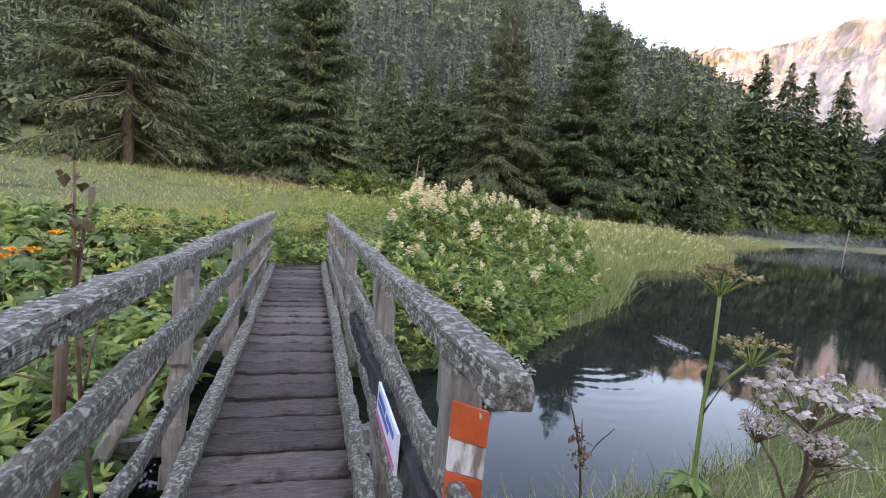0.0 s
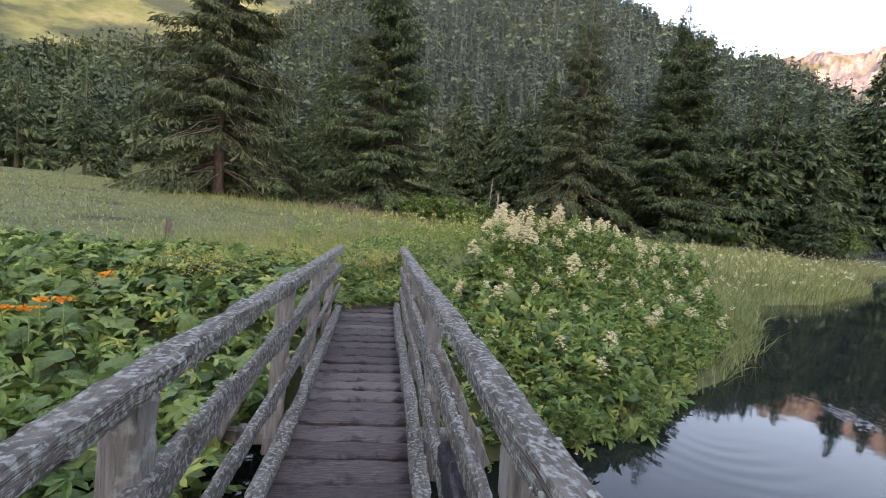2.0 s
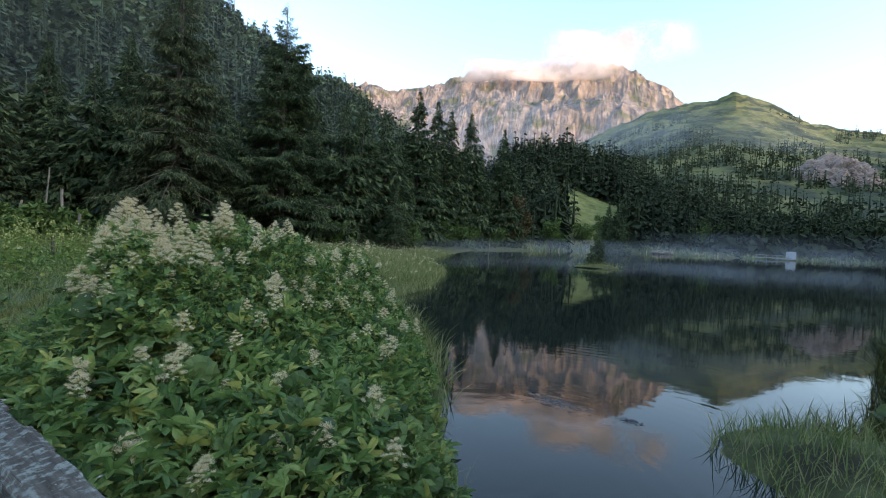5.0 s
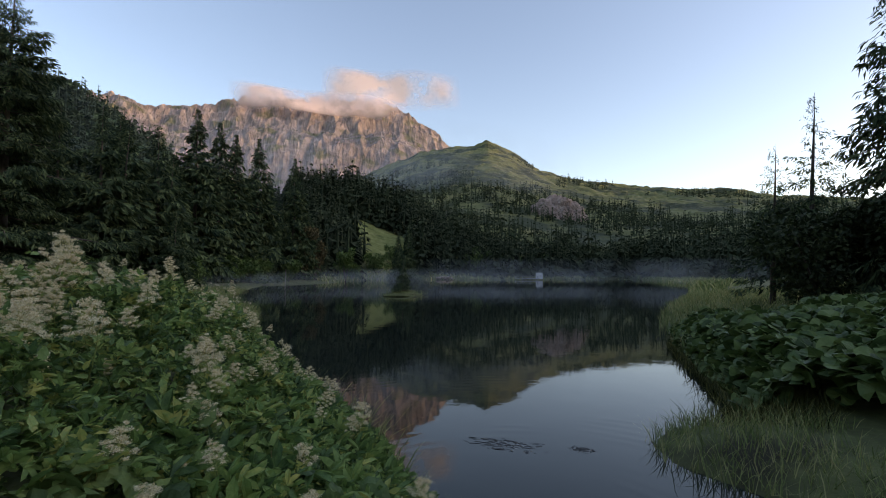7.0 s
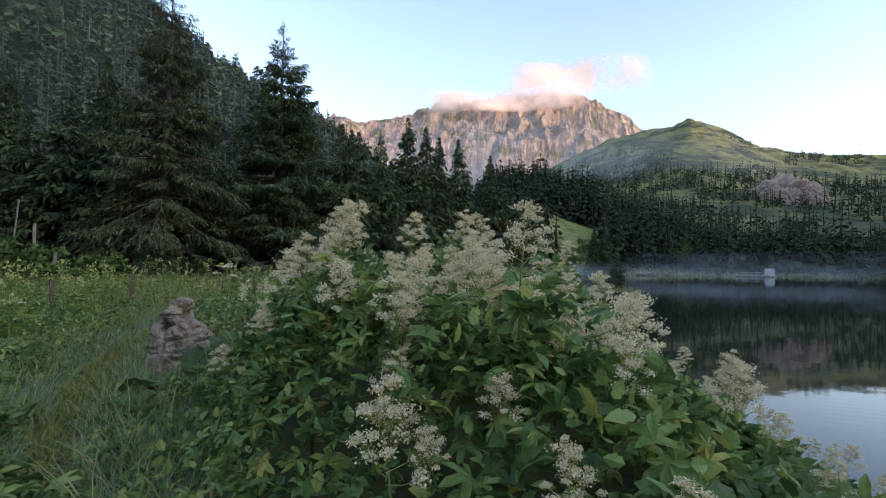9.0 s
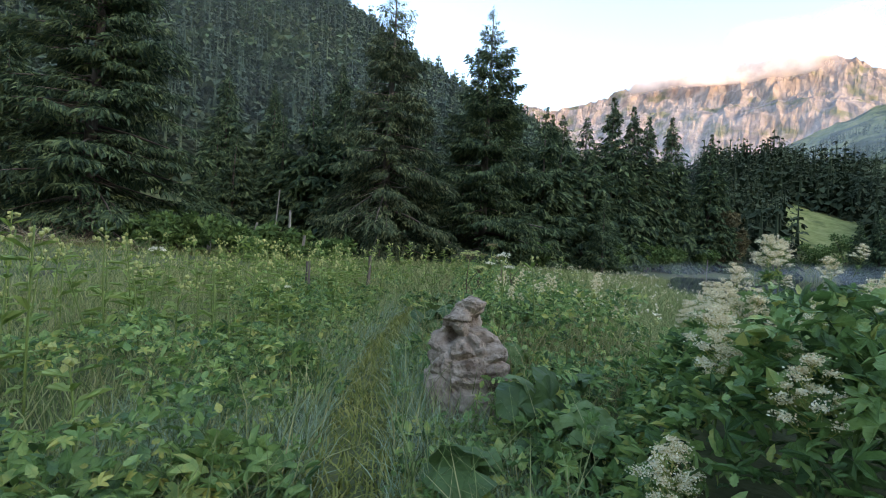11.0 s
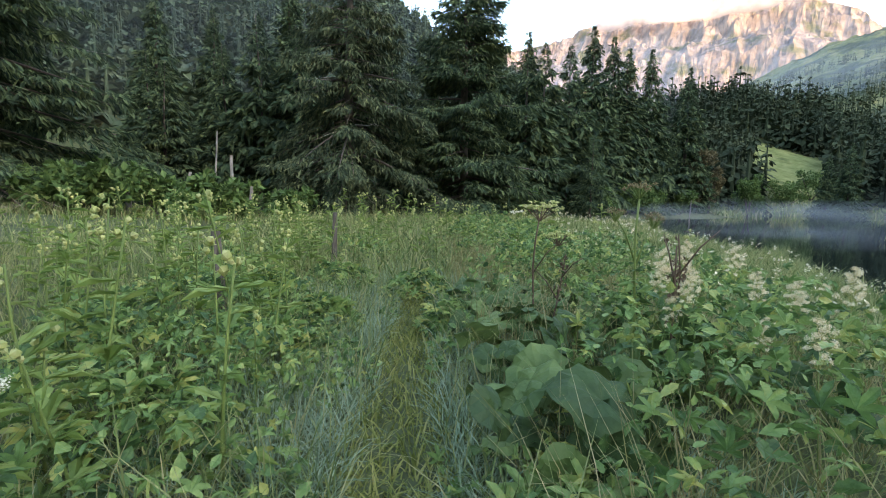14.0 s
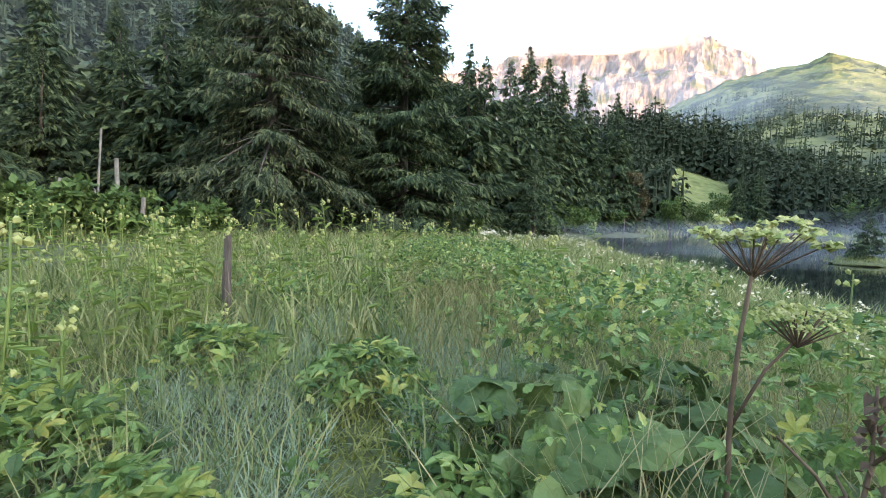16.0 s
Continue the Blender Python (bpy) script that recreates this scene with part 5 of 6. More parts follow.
umbel("hogweed", "small white umbel low in the grass", -2.6, 14.4, 0.8, 0.045, M_WHITEUMBEL, M_STEM, (0.02, 0), 7)
umbel("hogweed", "white-flowered hogweed in the tall meadow", -4.6, 15.5, 1.1, 0.10, M_WHITEUMBEL, M_STEM, (0.02, 0), 8)


def dry_dock(x, y, h, seed):
    """A dead dark dock stalk with seed clumps."""
    rg = np.random.default_rng(seed)
    t = tagged(new("dead_dock"), "dead dark brown dock stalk with withered seed clumps", "plant", "dead stalks")
    q = np.linspace(0, 1, 6)
    pts = np.stack([0.10 * q * q * rg.choice([-1, 1]), 0.05 * np.sin(q * 4 + seed), h * q], -1)
    part_np("stem", tube(pts, 0.009 * (1.2 - 0.7 * q), 5), M_DRYSTEM, t, True)
    for k in range(3):
        b0 = pts[3] if k < 2 else pts[4]
        tip = b0 + np.array([rg.uniform(-0.25, 0.25), rg.uniform(-0.2, 0.2), rg.uniform(0.12, 0.3)])
        part_np("side_stem", tube(np.stack([b0, (b0 + tip) / 2 + (0, 0, 0.03), tip]), [0.006, 0.005, 0.003], 5), M_DRYSTEM, t, True)
    n = 42
    u = rg.uniform(0.62, 1.0, n)
    p = np.stack([np.interp(u, q, pts[:, c]) for c in range(3)], -1) + rg.normal(0, 0.022, (n, 3))
    part_np("seed_head", stamp((np.array([(0, 0, 0), (0.4, 0.5, 0.1), (0, 1.0, -0.2), (-0.4, 0.5, 0.1)]), np.array([[0, 1, 2], [0, 2, 3]])), turns(n, None, rg.normal(-0.6, 0.6, n), None, rg.uniform(0.02, 0.05, n), rg), p), M_DRYSTEM, t)["kind"] = "stuff"
    t.matrix_world = pose(x, y, float(ground_top(x, y)) - 0.02)
    return t


for k, (x, y, h) in enumerate([(0.02, 9.2, 1.42), (0.42, 15.2, 1.2), (0.62, 15.45, 1.25), (1.30, -0.52, 1.95), (0.45, 0.05, 1.9), (-3.2, 2.8, 0.55), (-3.4, 3.0, 0.5), (3.1, 0.9, 0.7), (4.05, 0.75, 0.8), (0.2, 16.5, 1.0)]):
    dry_dock(x, y, h, 200 + k)

# ---- the boulder by the path ----
M_STONE = mat("pale_weathered_limestone", [(0.30, (0.15, 0.107, 0.078)), (0.5, (0.32, 0.243, 0.185)), (0.70, (0.50, 0.395, 0.31))], 9, 12, 0.95, 1.0, 26, spec=0.1, second=(0.11, 0.075, 0.052), second_scale=4.5, second_at=0.57)
bm = bmesh.new()
bmesh.ops.create_icosphere(bm, subdivisions=6, radius=1.0)
AT_H = [0.0, 0.2, 0.45, 0.58, 0.68, 0.75, 0.82, 0.93, 1.0]
TO_LEFT = [0.40, 0.40, 0.36, 0.31, 0.305, 0.25, 0.18, 0.13, 0.0]
TO_RIGHT = [0.40, 0.40, 0.38, 0.25, 0.10, 0.06, 0.13, 0.16, 0.04]
for v in bm.verts:
    c = v.co.copy()
    h = (c.z + 1) / 2
    flat = math.hypot(c.x, c.y) + 1e-6
    cx, cy = c.x / flat, c.y / flat
    side = TO_RIGHT if cx > 0 else TO_LEFT
    p = Vector((np.interp(h, AT_H, side) * cx, (0.34 - 0.24 * h ** 1.5) * cy * (1 if h < 0.97 else (1 - h) / 0.03), h * 0.72 - max(0.0, 0.1 - h) * 4))
    q = p * 3.2
    out = Vector((cx, cy, 0.25))
    # cracked blocks with sharp steps, worn ledges and fine grain
    near = noise.voronoi(Vector((q.x, q.y, q.z * 1.5)) + Vector((3, 1, 2)))[0]
    block = min(near[1] - near[0], 0.30)
    ledge = noise.turbulence(Vector((p.x * 3, p.y * 3, p.z * 9)), 5, True)
    fine = noise.turbulence(p * 15, 4, True)
    hollow = math.exp(-((h - 0.53) / 0.085) ** 2 - ((p.x + 0.17) / 0.10) ** 2) * max(0.0, -cy)
    pit = math.exp(-((h - 0.48) / 0.03) ** 2 - ((p.x - 0.22) / 0.045) ** 2) * max(0.0, -cy)
    step = 0.05 * max(0.0, -cy) * (h > 0.72)
    p += out * (0.24 * block - 0.065 + 0.03 * (ledge - 0.5) + 0.03 * (fine - 0.4) + step - 0.05 * pit) * (0.5 if h > 0.95 else 1)
    p.y += 0.27 * hollow * (1 + 0.5 * noise.noise(p * 11))
    v.co = p
me = bpy.data.meshes.new("boulder")
bm.to_mesh(me)
bm.free()
me.materials.append(M_STONE)
boulder = tagged(new("boulder", me), "pale grey weathered limestone boulder with hollows beside the path", "rock")
boulder.matrix_world = pose(-0.70, 12.30, float(ground_z(-0.7, 12.3)) + 0.27, 0, 0, -28) @ Matrix.Diagonal((0.90, 0.92, 1.0, 1))

# ---- posts, gate, stake, snags ----

M_DARKPOST = mat("dark_fence_wood", [(0.25, (0.06, 0.045, 0.035)), (0.5, (0.13, 0.10, 0.08)), (0.75, (0.22, 0.18, 0.15))], 4, 9, 0.9, 0.7, 16, stretch=(10, 10, 1.0))


def stick(name, label, x, y, h, rad, lean=(0, 0), material=None, category="post", group=""):
    q = np.linspace(0, 1, 8)
    rg = np.random.default_rng(int(abs(x * 100)) + int(abs(y * 10)))
    pts = np.stack([lean[0] * q, lean[1] * q, -0.2 + (h + 0.2) * q], -1) + rg.normal(0, rad * 0.08, (8, 3))
    V, F = tube(pts, rad * (1.08 - 0.22 * q) * rg.uniform(0.93, 1.07, 8), 9)
    ob = tagged(new(name, mesh_np(name, V, F, material or M_DARKPOST, False)), label, category, group)
    ob.matrix_world = pose(x, y, float(ground_top(x, y)))
    return ob


stick("fence_post", "short weathered wooden post standing in the pasture", -7.6, 7.4, 0.62, 0.08, (0.05, 0.0), group="fence posts")
stick("fence_post", "weathered leaning fence post in the tall meadow", -2.85, 18.2, 1.0, 0.055, (-0.05, 0.0), group="fence posts")
stick("fence_post", "slim grey fence post by the meadow", -1.75, 21.9, 1.1, 0.055, (0.03, 0.0), group="fence posts")
stick("garden_stake", "short reddish brown stake among the bank leaves", 1.28, -0.72, 1.42, 0.018, (0.05, 0.04), M_DRYSTEM, "stake")
stick("water_stake", "pale thin stake standing in the lake shallows", 40.0, 62.5, 2.6, 0.06, (0.1, 0), M_DEAD, "stake")
for x, y, h, rad, lx in ((-8.1, 38.6, 4.4, 0.045, 0.25), (-6.6, 36.2, 3.0, 0.08, -0.1), (-5.9, 36.0, 1.6, 0.09, 0.1), (-9.2, 37.0, 2.2, 0.07, 0.5), (-7.3, 37.4, 1.9, 0.08, -0.5), (-11.0, 36.0, 1.8, 0.12, 0.1)):
    stick("dead_snag", "bare bleached dead trunk at the wood's edge", x, y, h, rad, (lx, 0.1), M_DEAD, "tree stump", "dead snags")

M_STEEL = mat("galvanised_steel", [(0.3, (0.42, 0.43, 0.45)), (0.7, (0.58, 0.59, 0.6))], 8, 4, 0.45, 0.1, 30)
gate = tagged(new("field_gate"), "galvanised tubular field gate hung on a wooden post", "gate")
gate.matrix_world = pose(-6.35, 3.15, float(ground_z(-6.35, 3.15)), 0, 0, 60)
for k, z in enumerate((0.15, 0.38, 0.62, 0.86)):
    part_np("bar", tube([(-2.4, 0, z), (-1.2, 0, z), (-0.1, 0, z)], [0.02] * 3, 8), M_STEEL, gate, True)
for xx in (-0.12, -1.25, -2.4):
    part_np("upright", tube([(xx, 0, 0.1), (xx, 0, 0.92)], [0.024, 0.024], 8), M_STEEL, gate, True)
part_np("gate_post", tube([(0.05, 0, -0.3), (0.05, 0, 0.5), (0.06, 0, 1.02)], [0.085, 0.08, 0.075], 9), M_POST, gate, False, "dark wooden gate post")

# ---- waymark and notice on the bridge ----
M_ORANGE = mat("orange_red_paint", [(0.3, (0.52, 0.075, 0.025)), (0.7, (0.68, 0.12, 0.045))], 9, 6, 0.6, 0.2, 30)
M_WHITE = mat("worn_white_paint", [(0.40, (0.20, 0.16, 0.13)), (0.52, (0.60, 0.58, 0.55)), (0.7, (0.78, 0.77, 0.75))], 22, 6, 0.7, 0.2, 40, stretch=(1, 1, 0.25))
M_NOTICE = mat("white_notice", [(0.3, (0.62, 0.66, 0.72)), (0.7, (0.76, 0.78, 0.8))], 9, 4, 0.5)
M_BLUE = mat("blue_print", [(0.3, (0.04, 0.10, 0.38)), (0.7, (0.07, 0.16, 0.5))], 9, 4, 0.5)
M_PINK = mat("pink_print", [(0.3, (0.62, 0.10, 0.20)), (0.7, (0.72, 0.15, 0.27))], 9, 4, 0.5)


def slab(name, parent, material, x0, x1, y0, y1, z0, z1, label="", slant=0.0):
    bm = bmesh.new()
    beam(bm, x0, x1, y0, y1, z0, z1, 0.0015)
    for v in bm.verts:
        v.co.z += slant * (v.co.x - x0)
    return part(name, bm, material, parent, label)


mark = tagged(new("waymark"), "orange, white and orange trail mark painted on a post board", "sign")
mark.matrix_world = bridge.matrix_world @ pose(0.470, 1.132, 0.03)
slab("orange_panel", mark, M_ORANGE, -0.045, 0.05, 0.0, 0.014, 0.87, 0.96, "", -0.35)
slab("white_panel", mark, M_WHITE, -0.045, 0.05, 0.001, 0.014, 0.787, 0.868, "flaking white panel", -0.35)
slab("orange_panel", mark, M_ORANGE, -0.045, 0.05, 0.0, 0.014, 0.70, 0.785, "", -0.35)
notice = tagged(new("notice_plate"), "small white notice with blue lettering and a pink stripe", "sign")
notice.matrix_world = bridge.matrix_world @ pose(0.372, 0.0, 0.0)
slab("plate", notice, M_NOTICE, 0.0, 0.010, 1.45, 1.84, 0.60, 0.735)
slab("pink_stripe", notice, M_PINK, -0.003, 0.0, 1.46, 1.83, 0.61, 0.632)
for k, (a0, a1, b0, b1) in enumerate(((1.66, 1.80, 0.69, 0.715), (1.58, 1.80, 0.66, 0.68), (1.50, 1.63, 0.69, 0.712))):
    slab("text_bar", notice, M_BLUE, -0.003, 0.0, a0, a1, b0, b1)
bm = bmesh.new()
beam(bm, -0.03, 0.03, 0.86, 3.2, -0.055, 0.055, 0.014, 24, 141)
for v in bm.verts:
    v.co.x += 0.42 + 0.012 * noise.noise(v.co * 5)
    v.co.z += 0.665 - 0.03 * (v.co.y - 0.86) + 0.012 * noise.noise(v.co * 4 + Vector((2, 2, 2)))
part("scorched_rail", bm, M_BURNT, bridge, "blackened rounded rail")

# crusts of lichen on the rails
rg = np.random.default_rng(151)
n = 7000
al = rg.uniform(0, 8.3, n)
side = rg.choice([-1, 1], n)
which = rg.uniform(0, 1, n)
lean_z = np.where(side < 0, 1.185 - 0.30 * (al + 0.5) / 9.0, 1.135 - 0.215 * (al - 0.85) / 7.7) - 0.009
mid_z = np.where(side < 0, 0.86 - 0.26 * (al + 0.5) / 9.0, 0.74 - 0.14 * (al - 0.85) / 7.7)
patch = wave_noise(al * 3.0, side * 9 + which, 152, 3, 1.0)
lx = np.where(which < 0.5, side * 0.435 + rg.uniform(-0.05, 0.05, n), np.where(which < 0.75, side * 0.41 + rg.uniform(-0.04, 0.04, n), side * 0.45 + rg.uniform(-0.02, 0.02, n)))
lz = np.where(which < 0.5, lean_z + 0.040, np.where(which < 0.75, 0.088, mid_z + 0.055))
face = (which < 0.25)
lx = np.where(face, side * 0.435 - side * 0.052, lx)
lz = np.where(face, lean_z + rg.uniform(-0.04, 0.03, n), lz)
al[:260], side[:260], patch[:260] = 0.86 + rg.exponential(0.12, 260), 1, 1
ok = (patch > 0.08) & ((side < 0) | (al > 0.85))
lx[:260] = 0.435 + rg.uniform(-0.05, 0.05, 260)
lz[:260] = 1.135 + 0.032 - 0.028 * (al[:260] - 0.85)
face[:260] = False
M = turns(n, None, rg.normal(0, 0.12, n), np.where(face, -side * 1.57, 0) + rg.normal(0, 0.1, n), np.where(np.arange(n) < 260, 0.55, 1.0) * rg.uniform(0.002, 0.009, n), rg)
a = np.linspace(0, 2 * np.pi, 7, endpoint=False)
flake = (np.concatenate([[(0, 0, 0.35)], np.stack([np.cos(a) * (1 + 0.3 * np.sin(a * 3)), np.sin(a) * (1 + 0.25 * np.cos(a * 2)), 0 * a], -1)]), np.array([[0, k + 1, (k + 1) % 7 + 1] for k in range(7)]))
lichen = part_np("lichen_crust", stamp(flake, M[ok], np.stack([lx, al, lz], -1)[ok]), M_LICHEN, bridge, False, "pale grey-green lichen crust")
lichen["kind"] = "stuff"

# ---- right bank trees and the far shore ----
tree_thing("larch_tree", "tall dark larch with sparse hanging twigs", spruce(17, 8, 31, 9000, 0.1, 0.5, 0.3, 0.5), M_NEEDLE, 30.0, -0.9)
tree_thing("larch_tree", "dark larch with a thin ragged top", spruce(10.5, 4.2, 32, 5000, 0.1, 0.3, 0.25, 0.42), M_NEEDLE, 29.5, 2.7)
tree_thing("larch_tree", "smaller dark larch beside the thicket", spruce(8.6, 3.6, 33, 4500, 0.1, 0.3, 0.2, 0.4), M_NEEDLE, 30.5, 4.4)


def shrub(name, label, x, y, rx, ry, h, n, leaf, seed, material, category="bush", group=""):
    """A broadleaf shrub: several stems and a crown of many small leaves with gaps."""
    rg = np.random.default_rng(seed)
    t = tagged(new(name), label, category, group)
    k = 16
    cen = rg.normal(0, 0.45, (k, 3)) * np.array([rx, ry, h * 0.42]) + np.array([0, 0, h * 0.55])
    cen[:, 2] = np.clip(cen[:, 2], h * 0.15, h * 0.86)
    size = rg.uniform(0.2, 0.42, k) * min(rx, h * 0.6)
    b_ = rg.integers(0, k, n)
    d = rg.normal(0, 1, (n, 3)); d /= np.linalg.norm(d, axis=1)[:, None]
    pos = cen[b_] + d * (size[b_] * rg.uniform(0.55, 1.1, n) ** 0.6)[:, None]
    pos[:, 2] = np.maximum(pos[:, 2], 0.05)
    proto = (np.array([(0, 0, 0), (0.3, 0.45, 0.05), (0, 1.0, -0.1), (-0.3, 0.45, 0.05)]), np.array([[0, 1, 2], [0, 2, 3]]))
    part_np("crown", stamp(proto, turns(n, None, rg.normal(0, 0.8, n), rg.normal(0, 0.6, n), leaf * rg.uniform(0.6, 1.4, n), rg), pos), material, t)["kind"] = "stuff"
    for j in range(5):
        q = np.linspace(0, 1, 4)[:, None]
        part_np("stem", tube(q * cen[j] + (1 - q) * np.array([rg.normal(0, 0.1), rg.normal(0, 0.1), -0.2]), np.array([0.03, 0.025, 0.018, 0.01]) * h * 0.45, 5), M_BARK, t, True)
    t.matrix_world = pose(x, y, float(ground_top(x, y)))
    return t


M_DARKBROAD = mat("dark_alder_foliage", [(0.1, (0.022, 0.036, 0.016)), (0.5, (0.045, 0.066, 0.028)), (0.9, (0.085, 0.11, 0.04))], 0.5, 4, 0.7, island=0.7, translucent=0.12)
M_RUSSET = mat("russet_foliage", [(0.1, (0.06, 0.055, 0.025)), (0.5, (0.12, 0.10, 0.045)), (0.9, (0.19, 0.15, 0.07))], 0.5, 4, 0.7, island=0.7, translucent=0.15)
for k, (x, y, rx, h) in enumerate(((27, -0.5, 3.0, 5.5), (28, 2.6, 2.6, 5.0), (25, -4, 3.2, 5.8), (31, 0.5, 2.6, 4.2))):
    shrub("alder_bush", "dense dark alder thicket on the lake bank", x, y, rx, rx, h, 9000, 0.24, 300 + k, M_DARKBROAD, "bush", "alders on the bank")
for k, (x, y, rx, h) in enumerate(((60, 85, 2.6, 12), (63.5, 86, 2.2, 9))):
    shrub("russet_tree", "broadleaf tree with reddish-brown foliage by the lake", x, y, rx, rx, h, 3500, 0.42, 310 + k, M_RUSSET, "tree")
for k, (x, y, rx, h) in enumerate(((72, 86, 2.8, 8), (36, 70, 2.2, 4.5), (43, 75.5, 2.4, 4.2), (80, 92, 2.4, 4), (52, 79, 2.2, 4), (-9, 34.5, 1.8, 2.2), (-6.5, 35.2, 1.6, 1.8), (-11.8, 35, 2.0, 2.3), (-14, 36, 1.8, 2.0), (-4.2, 36.5, 1.4, 1.6), (108, 104, 4, 8), (96, 100, 3.5, 6), (132, 90, 5, 9), (150, 84, 5, 8), (165, 82, 5, 9), (-16, 42, 1.8, 3.4), (11, 47, 1.6, 2.6), (24, 57, 2, 3.5))):
    shrub("willow_bush", "mid-green rounded willow bush at the wood's edge", x, y, rx, rx, h, 2600, 0.30 if y < 60 else 0.45, 330 + k, M_BROAD, "bush", "bushes at the wood's edge")

M_BRUSH = mat("dry_brush", [(0.2, (0.16, 0.11, 0.07)), (0.5, (0.27, 0.2, 0.13)), (0.8, (0.36, 0.28, 0.2))], 4, 5, 0.9)
rg = np.random.default_rng(401)
n = 420
px, py = rg.normal(-17.5, 2.6, n), rg.normal(31.5, 0.9, n)
V, F = stamp((np.array([(0, -0.012, 0), (0, 0.012, 0), (1, 0, 0.1)]), np.array([[0, 1, 2]])), turns(n, None, rg.normal(0, 0.3, n), rg.normal(-0.15, 0.25, n), rg.uniform(0.8, 2.0, n), rg), np.stack([px, py, ground_z(px, py) + rg.uniform(0.02, 0.5, n)], -1))
tagged(new("brush_pile", mesh_np("brush_pile", V, F, M_BRUSH)), "heap of dry brown cut branches at the meadow's edge", "brush pile", kind="stuff")

# woods on the green mountain and a pale cliff in them
rg = np.random.default_rng(411)
pts = green_v[:118].reshape(-1, 3)
pts = pts[(wave_noise(pts[:, 0], pts[:, 1], 61, 4, 0.006) + 0.42 - 0.0019 * pts[:, 2]) > 0.05]
pts = pts[rg.choice(len(pts), 5200, replace=False)] + rg.normal(0, 3, (5200, 3)) * (1, 1, 0)
pieces = [stamp(far_tree(k, 0, 12), turns(len(pts[k::3]), None, None, None, rg.uniform(14, 24, len(pts[k::3])), rg), pts[k::3]) for k in range(3)]
V, F = join(*pieces)
tagged(new("mountain_wood", mesh_np("mountain_wood", V, F, M_CONIFER)), "dark conifer woods scattered over the green mountain", "forest", kind="stuff")
M_CLIFF = mat("pink_cliff_rock", [(0.28, (0.17, 0.12, 0.10)), (0.5, (0.28, 0.205, 0.175)), (0.72, (0.40, 0.31, 0.265))], 0.10, 12, 0.95, stretch=(1, 1, 0.4), second=(0.07, 0.08, 0.045), second_scale=0.05, second_at=0.64)
bm = bmesh.new()
bmesh.ops.create_icosphere(bm, subdivisions=6, radius=1.0)
for v in bm.verts:
    c = v.co.copy()
    v.co = Vector((c.x * 44, c.y * 44, c.z * 33 - 6 * abs(c.x))) * (0.95 + 0.30 * noise.turbulence(Vector((c.x * 4, c.y * 4, c.z * 1.2)), 5, True) + 0.18 * noise.noise(c * 1.1))
me = bpy.data.meshes.new("pale_cliff")
bm.to_mesh(me)
bm.free()
me.materials.append(M_CLIFF)
cliff = tagged(new("pale_cliff", me), "pinkish sunlit cliff set in the mountain woods", "cliff", kind="structure")
_a = radians(-66.9)
cliff.matrix_world = pose(ORIGIN[0] - 775 * math.sin(_a), ORIGIN[1] + 775 * math.cos(_a), 92, 0, 0, -66.9)
# unseen spruces added behind the right bank to keep sky light off it
for k, (x, y, s) in enumerate(((17, -7, 0.9), (12, -9.5, 1.0), (21.5, -8.5, 1.1), (8.5, -13, 0.9), (24, -13, 1.0), (33, -7, 0.9))):
    ob = copy_thing(mid_a, pose(x, y, float(ground_z(x, y)) - 0.1, 0, 0, 50 * k))
    ob.scale = (s, s, s)

# a small islet with a young spruce
bm = bmesh.new()
bmesh.ops.create_icosphere(bm, subdivisions=4, radius=1.0)
for v in bm.verts:
    v.co = Vector((v.co.x * 2.3, v.co.y * 1.5, v.co.z * 0.32)) * (1 + 0.2 * noise.noise(v.co * 1.6))
me = bpy.data.meshes.new("islet")
bm.to_mesh(me)
bm.free()
me.materials.append(M_GROUND)
tagged(new("islet", me), "low grassy islet in the lake", "islet", kind="structure").matrix_world = pose(33.2, 33.5, LAKE_Z)
ob = copy_thing(mid_c, pose(33.2, 33.5, LAKE_Z + 0.15, 0, 0, 20))
ob.scale = (0.45, 0.45, 0.5)
rg = np.random.default_rng(431)
gx, gy = 33.2 + rg.normal(0, 1.1, 900), 33.5 + rg.normal(0, 0.7, 900)
V, F = stamp((np.array([(-0.03, 0, 0), (0.03, 0, 0), (0, 0.2, 1.0)]), np.array([[0, 1, 2]])), turns(900, None, rg.normal(0, 0.3, 900), None, rg.uniform(0.25, 0.6, 900), rg), np.stack([gx, gy, np.full(900, LAKE_Z + 0.1)], -1))
tagged(new("islet_sedge", mesh_np("islet_sedge", V, F, M_GRASS)), "yellow-green sedge on the islet", "grass", kind="stuff")

# dock and stone heaps at the far end of the lake
M_DOCKWOOD = mat("pale_dock_boards", [(0.3, (0.22, 0.23, 0.24)), (0.7, (0.42, 0.43, 0.43))], 2, 5, 0.8)
dock = tagged(new("boat_dock"), "small wooden dock with a hut post at the far shore", "dock")
bm = bmesh.new(); beam(bm, -4, 4, -1.2, 1.2, 0.35, 0.6, 0.02); part("deck", bm, M_DOCKWOOD, dock)
for k in range(4):
    bm = bmesh.new(); beam(bm, -3.8 + k * 2.4, -3.6 + k * 2.4, -1.1, -0.9, -0.5, 1.3, 0.02); part("pile", bm, M_DOCKWOOD, dock)
bm = bmesh.new(); beam(bm, 3.0, 5.2, -1.0, 1.0, 0.3, 2.4, 0.04); part("shed", bm, M_STEEL, dock, "pale grey metal shed")
bm = bmesh.new(); beam(bm, -3.7, 2.8, -1.05, -0.98, 1.2, 1.3, 0.01); part("handrail", bm, M_DOCKWOOD, dock)
dock.matrix_world = pose(141, 74.5, LAKE_Z, 0, 0, -62)
